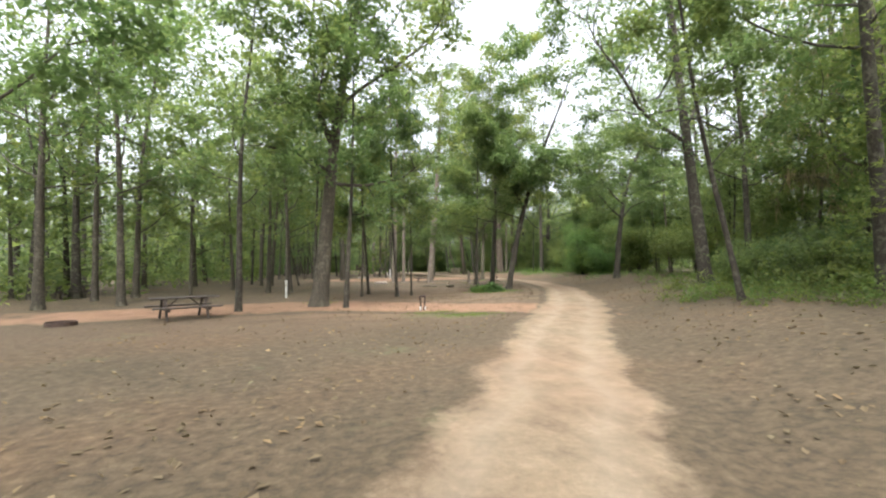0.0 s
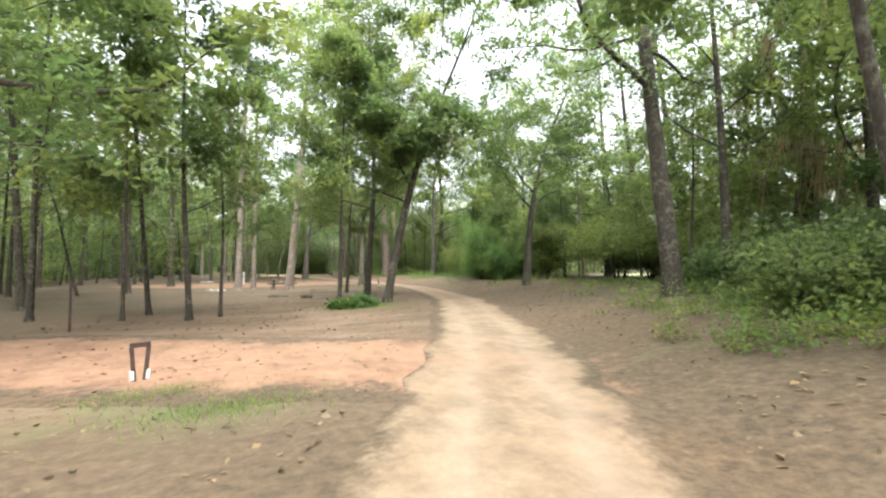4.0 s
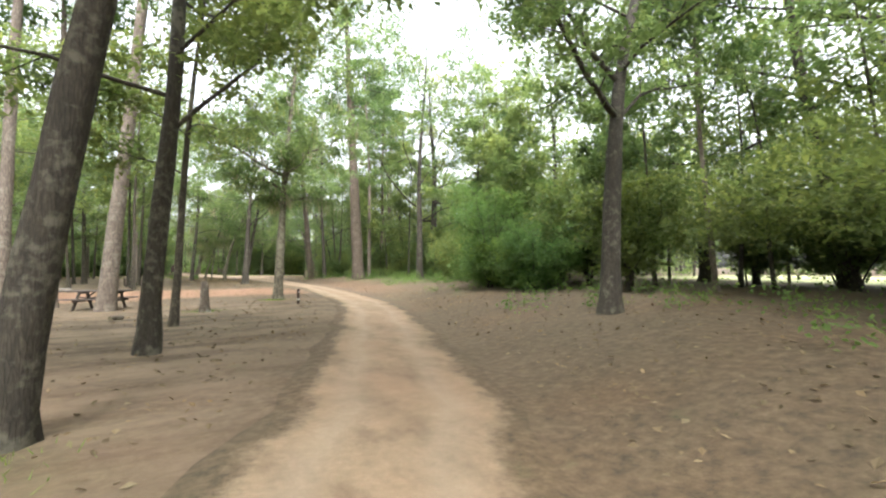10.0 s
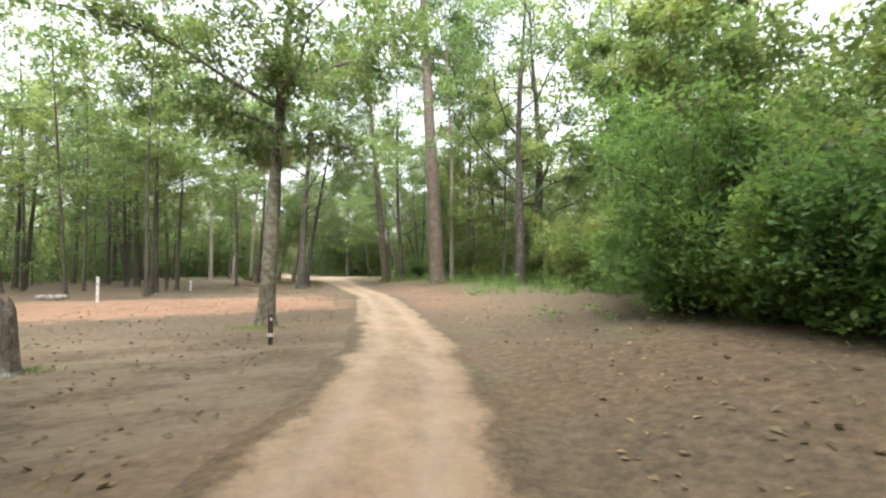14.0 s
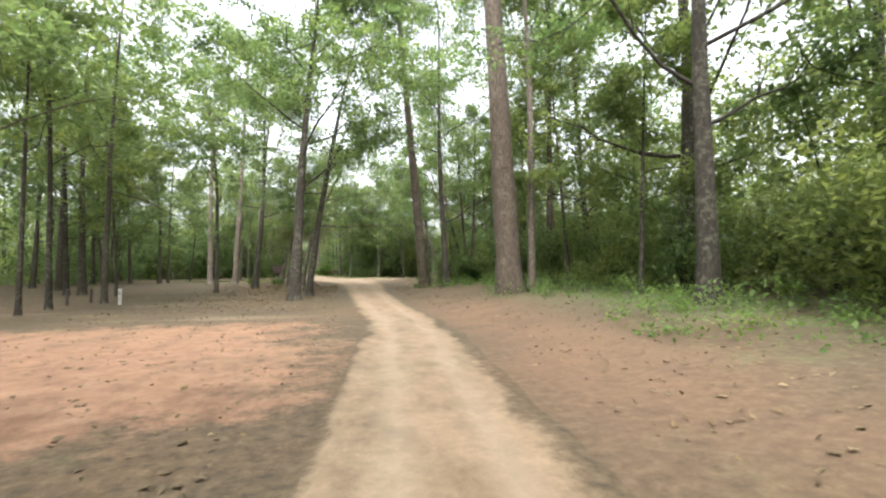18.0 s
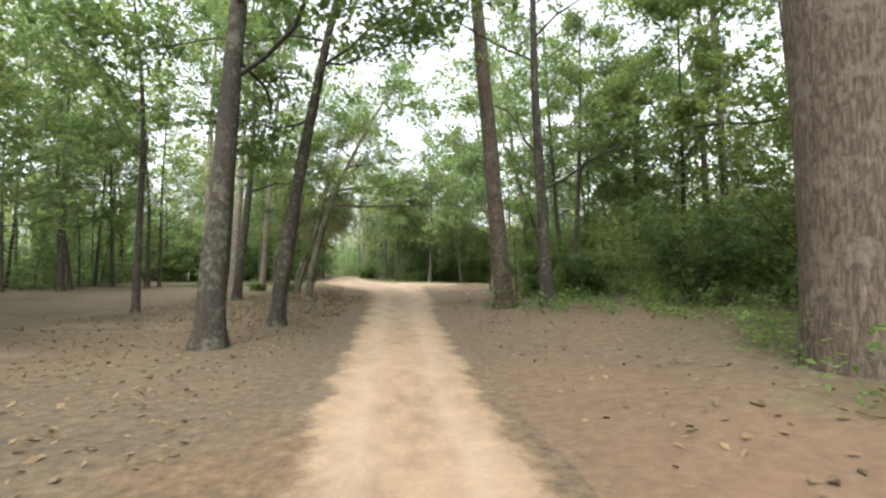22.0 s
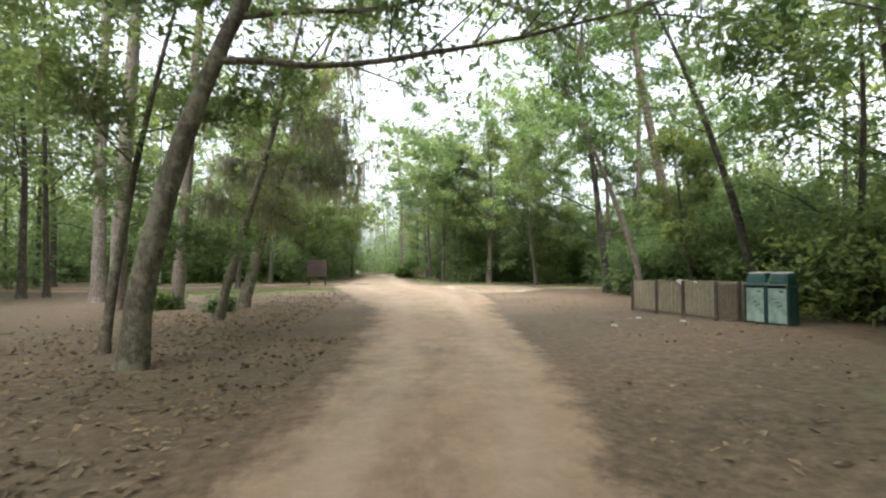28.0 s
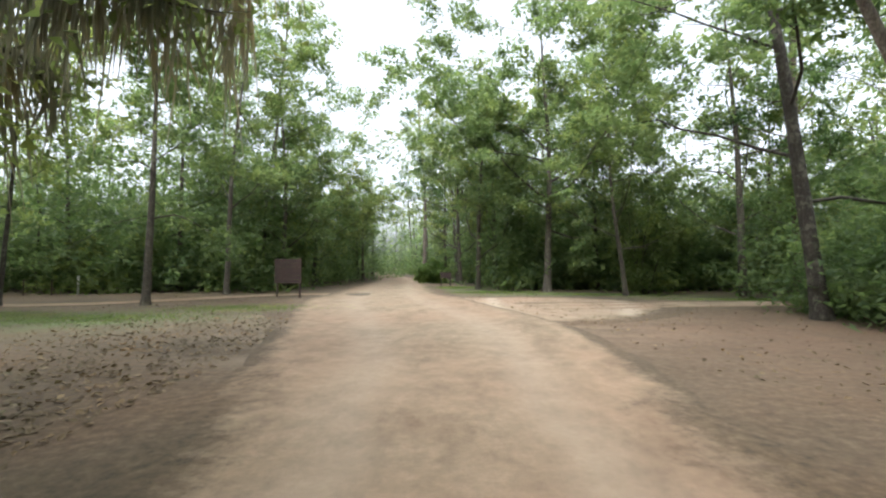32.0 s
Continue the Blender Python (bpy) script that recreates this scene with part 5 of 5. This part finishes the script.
def pedestal(x, y, high, label):
    ob = thing("utility_pedestal", x, y, RNG.uniform(-20, 20), label, "utility post", "utility pedestals")
    part("column", box((0.12, 0.1, high), (0, 0, high / 2 - 0.03), None, 0.012), M_WHITE, ob)
    part("cap", box((0.15, 0.13, 0.05), (0, 0, high - 0.01), None, 0.012), M_WHITE, ob)
    part("outlet_cover", box((0.08, 0.02, 0.14), (0, -0.056, high * 0.72), None, 0.005), M_STONE, ob, "grey outlet cover")


pedestal(-8.7, 23.6, 1.0, "white utility pedestal beside a tree")
pedestal(3.5, 54.3, 1.2, "white utility pedestal at a clay campsite pad")
pedestal(5.3, 65.2, 0.7, "short white utility pedestal on the leaf litter")
pedestal(-7.8, 114.2, 1.15, "white utility pedestal at a far campsite")


def thin_post(x, y, high):
    ob = thing("lantern_post", x, y, 0, "thin dark lantern post at a campsite", "post", "lantern posts")
    part("pole", rod(0.035, high, (0, 0, high / 2 - 0.03), None, 8), M_IRON, ob)
    part("hook", box((0.25, 0.025, 0.025), (0.11, 0, high - 0.08), None, 0.004), M_IRON, ob)


thin_post(-5.5, 20.1, 1.35)
thin_post(-8.4, 113, 1.0)
thin_post(-10.1, 112.9, 1.0)


def fire_ring(x, y, label, stone=False):
    ob = thing("fire_ring", x, y, 0, label, "fire ring", "fire rings")
    if stone:
        for k in range(9):
            a = k * 0.698
            bm = bmesh.new()
            bmesh.ops.create_icosphere(bm, subdivisions=2, radius=0.17)
            for v in bm.verts:
                v.co *= 1 + 0.25 * noise.noise(v.co * 7 + Vector((k, 0, 0)))
                v.co.z *= 0.75
            bmesh.ops.translate(bm, vec=(0.5 * math.cos(a), 0.5 * math.sin(a), 0.09), verts=bm.verts)
            part("stone", bm, M_STONE, ob)
        return
    bm = bmesh.new()
    for r0, r1 in ((0.42, 0.39),):
        for k in range(28):
            a0, a1 = k / 28 * 6.2832, (k + 1) / 28 * 6.2832
            q = [bm.verts.new((r * math.cos(a), r * math.sin(a), z)) for r, a, z in
                 ((r0, a0, -0.03), (r0, a1, -0.03), (r0, a1, 0.14), (r0, a0, 0.14), (r1, a0, 0.14), (r1, a1, 0.14), (r1, a1, -0.03), (r1, a0, -0.03))]
            bm.faces.new(q[:4])
            bm.faces.new((q[3], q[2], q[5], q[4]))
            bm.faces.new((q[4], q[5], q[6], q[7]))
    bmesh.ops.remove_doubles(bm, verts=bm.verts, dist=0.001)
    part("ring", bm, M_IRON, ob)
    part("ash", rod(0.385, 0.05, (0, 0, 0.02), None, 24), M_RUBBER, ob, "black ash")


fire_ring(-15.2, 13.2, "low rusty fire ring beside a picnic table")
fire_ring(-0.2, 40.4, "ring of rough stones round a campfire spot", True)
fire_ring(0.4, 57.5, "pale ring of stones at a far campsite", True)


def log(x, y, turn, length, r, label):
    ob = thing("log", x, y, turn, label, "log", "fallen logs")
    c = np.array([[t * length - length / 2, 0.03 * math.sin(t * 5), r * 0.85] for t in np.linspace(0, 1, 7)])
    v, f = tube(c, np.full(7, r) * np.linspace(1, 0.85, 7), 10, 0.05)
    mesh_object("bark_shell", v, f, M_DEADWOOD, True, ob)
    for k, e in enumerate((-1, 1)):
        part("cut_end", rod(r * 0.93, 0.02, (e * length / 2, 0, r * 0.85), (0, 90, 0), 12), M_FENCE, ob, "pale sawn end")


log(3.4, 29.7, 15, 0.6, 0.11, "short weathered log on the leaf litter")
log(5.5, 36.2, 60, 0.5, 0.08, "short weathered log on the leaf litter")
log(2.2, 31.2, -20, 1.1, 0.06, "thin fallen branch piece on the leaf litter")

# the standing stump
STUMP = thing("stump", 8.1, 37.7, 0, "standing broken tree stump with a pointed grey top", "stump", sink=0.05)
bm = bmesh.new()
rings = []
for i, (zz, rr) in enumerate(((0, 0.27), (0.12, 0.2), (0.4, 0.165), (0.75, 0.15), (0.98, 0.13), (1.12, 0.09), (1.2, 0.045))):
    ring = []
    for k in range(14):
        a = k / 14 * 6.2832
        q = rr * (1 + 0.16 * noise.noise((math.cos(a) * 1.7, math.sin(a) * 1.7, zz * 1.5)))
        ring.append(bm.verts.new((q * math.cos(a) - 0.02 * i * 0.5, q * math.sin(a), zz + (0.09 * math.sin(a * 2 + 1) if zz > 0.9 else 0))))
    rings.append(ring)
for a, b in zip(rings, rings[1:]):
    for k in range(14):
        bm.faces.new((a[k], a[(k + 1) % 14], b[(k + 1) % 14], b[k]))
bm.faces.new(rings[-1])
part("weathered_wood", bm, M_DEADWOOD, STUMP)

# ---- the junction: trash corral, carts, sign ----
corral = thing("trash_corral", 24.65, 88.5, 0, "weathered wooden plank enclosure for trash cans", "fence")
CORNERS = [(-0.4, 1.7), (0.65, -1.5), (3.1, -0.9), (1.9, 2.3)]
for (ax, ay), (bx, by) in zip(CORNERS, CORNERS[1:] + CORNERS[:1]):
    length = math.hypot(bx - ax, by - ay)
    turn = math.degrees(math.atan2(by - ay, bx - ax))
    n = round(length / 0.15)
    for i in range(n):
        u = (i + 0.5) / n
        part("board", box((0.128, 0.02, 0.98 + RNG.uniform(-0.02, 0.02)), (ax + (bx - ax) * u, ay + (by - ay) * u, 0.60), (0, 0, turn), 0.003), M_FENCE, corral)
    for h in (0.32, 0.92):
        nx, ny = -(by - ay) / length, (bx - ax) / length
        part("rail", box((length, 0.038, 0.089), ((ax + bx) / 2 + nx * 0.03, (ay + by) / 2 + ny * 0.03, h), (0, 0, turn), 0.004), M_FENCE, corral)
    # slim posts whose dark colour stands for the shaded gaps in the planking
    for u in (0, 0.34, 0.67):
        ox, oy = (by - ay) / length * 0.045, -(bx - ax) / length * 0.045
        part("post", box((0.055, 0.1, 1.18), (ax + (bx - ax) * u + ox, ay + (by - ay) * u + oy, 0.56), (0, 0, turn), 0.008), M_TABLE, corral, "slim dark post standing for a shaded gap")


def crumpled_bag(x, y, z, size, seed):
    bag = new("plastic_bag")
    bag.matrix_world = pose(x, y, z, 0, 0, seed * 50)
    tagged(bag, "crumpled white plastic bag caught on the plank fence", "bag", "plastic bags")
    bm = bmesh.new()
    bmesh.ops.create_icosphere(bm, subdivisions=3, radius=size)
    for v in bm.verts:
        q = v.co.normalized()
        v.co *= 1 + 0.55 * noise.noise(q * 2.6 + Vector((seed, 0, 0))) + 0.2 * noise.noise(q * 7)
        v.co.z *= 0.6
        if q.z < -0.2 and q.y < -0.2:
            v.co.z -= size * 0.9
            v.co.y -= size * 0.25
    part("bag_skin", bm, M_WHITE, bag)


fx, fy = CORNERS[1][0] - CORNERS[0][0], CORNERS[1][1] - CORNERS[0][1]
for u, size, seed in ((0.62, 0.085, 1), (0.80, 0.05, 2)):
    crumpled_bag(24.65 + CORNERS[0][0] + fx * u, 88.5 + CORNERS[0][1] + fy * u, z_at(24.65, 88.5) + 1.13, size, seed)


def trash_bin(x, y, turn, label):
    ob = thing("trash_bin", x, y, turn, label, "trash bin", "trash bins")
    for sx in (-0.25, 0.25):
        part("side_panel", box((0.05, 0.62, 1.04), (sx, 0, 0.54), None, 0.01), M_CART, ob)
    part("back_panel", box((0.45, 0.04, 1.04), (0, 0.29, 0.54), None, 0.006), M_CART, ob)
    part("base", box((0.45, 0.54, 0.06), (0, 0, 0.05), None, 0.006), M_CART, ob)
    door = part("front_door", box((0.448, 0.03, 0.96), (0, -0.29, 0.53), None, 0.008), M_CARTPANEL, ob, "pale faded green door with scuffs")
    part("door_handle", box((0.1, 0.025, 0.03), (0.12, -0.318, 0.92), None, 0.006), M_CART, door)
    for k in range(3):
        part("scuff", box((0.05 + 0.06 * k, 0.004, 0.02), (-0.06 + 0.06 * k, -0.307, 0.72 - 0.1 * k), (0, 20 - 25 * k, 0), 0), M_CART, door, "dark worn mark")
    part("rim", box((0.56, 0.68, 0.07), (0, 0, 1.09), None, 0.015), M_CART, ob)
    bm = bmesh.new()
    lo = [bm.verts.new(p) for p in ((-0.25, -0.28, 1.12), (0.25, -0.28, 1.12), (0.25, 0.3, 1.12), (-0.25, 0.3, 1.12))]
    hi = [bm.verts.new(p) for p in ((-0.22, -0.2, 1.40), (0.22, -0.2, 1.40), (0.22, 0.26, 1.43), (-0.22, 0.26, 1.43))]
    for k in range(4):
        bm.faces.new((lo[k], lo[(k + 1) % 4], hi[(k + 1) % 4], hi[k]))
    bm.faces.new(lo[::-1])
    bm.faces.new(hi)
    bmesh.ops.bevel(bm, geom=bm.edges[:], offset=0.025, segments=2, affect="EDGES")
    hood = part("hood", bm, M_CART, ob)
    part("flap", box((0.36, 0.02, 0.2), (0, -0.262, 1.26), (-16, 0, 0), 0.006), M_CART, hood)
    # the lid's top is much paler than the rest of the bin
    part("lid_top", box((0.42, 0.44, 0.03), (0, 0.03, 1.435), (3.5, 0, 0), 0.012), M_SLAB, ob, "pale top")


trash_bin(26.33, 86.53, -60, "dark green metal trash bin with a pale faded door and hood")
trash_bin(26.61, 86.05, -60, "dark green metal trash bin with faded door beside its twin")
for x, y, a in ((23.1, 87.2, 20), (21.7, 85.5, -15), (24.0, 86.4, 40)):
    slab = thing("flat_stone", x, y, a, "flat pale stone on the sand", "stone", "flat stones")
    bm = bmesh.new()
    bmesh.ops.create_cone(bm, cap_ends=True, segments=9, radius1=0.09, radius2=0.07, depth=0.04)
    for v in bm.verts:
        v.co.x *= 1.3
        v.co += Vector((0.05 * noise.noise(v.co * 5 + Vector((a, 0, 0))), 0.05 * noise.noise(v.co * 6), 0.05))
    part("slab", bm, M_SLAB, slab)


def notice_sign(x, y, turn, wide, high, top, label):
    ob = thing("notice_sign", x, y, turn, label, "sign")
    for sd in (-1, 1):
        part("post", box((0.09, 0.09, top + 0.05), (sd * wide * 0.42, 0, top / 2), None, 0.008), M_BROWN, ob)
    n = max(3, round(high / 0.22))
    for i in range(n):
        part("board", box((wide, 0.03, high / n - 0.008), (0, -0.065, top - high + (i + 0.5) * high / n), None, 0.005), M_BROWN, ob)
    part("crosspiece", box((wide * 0.9, 0.04, 0.08), (0, 0.065, top - high * 0.5), None, 0.005), M_BROWN, ob)


notice_sign(7.0, 111.25, -21, 1.9, 1.35, 2.1, "dark brown wooden notice board on two posts")
notice_sign(14.9, 124.5, 10, 0.9, 0.5, 1.15, "small brown wooden sign beside the road")
bush(27.0, 113.8, 2.8, 6.0, M_BUSH, "tall tree stub draped in dark green vines", 0.09, 1.3, 0.0)
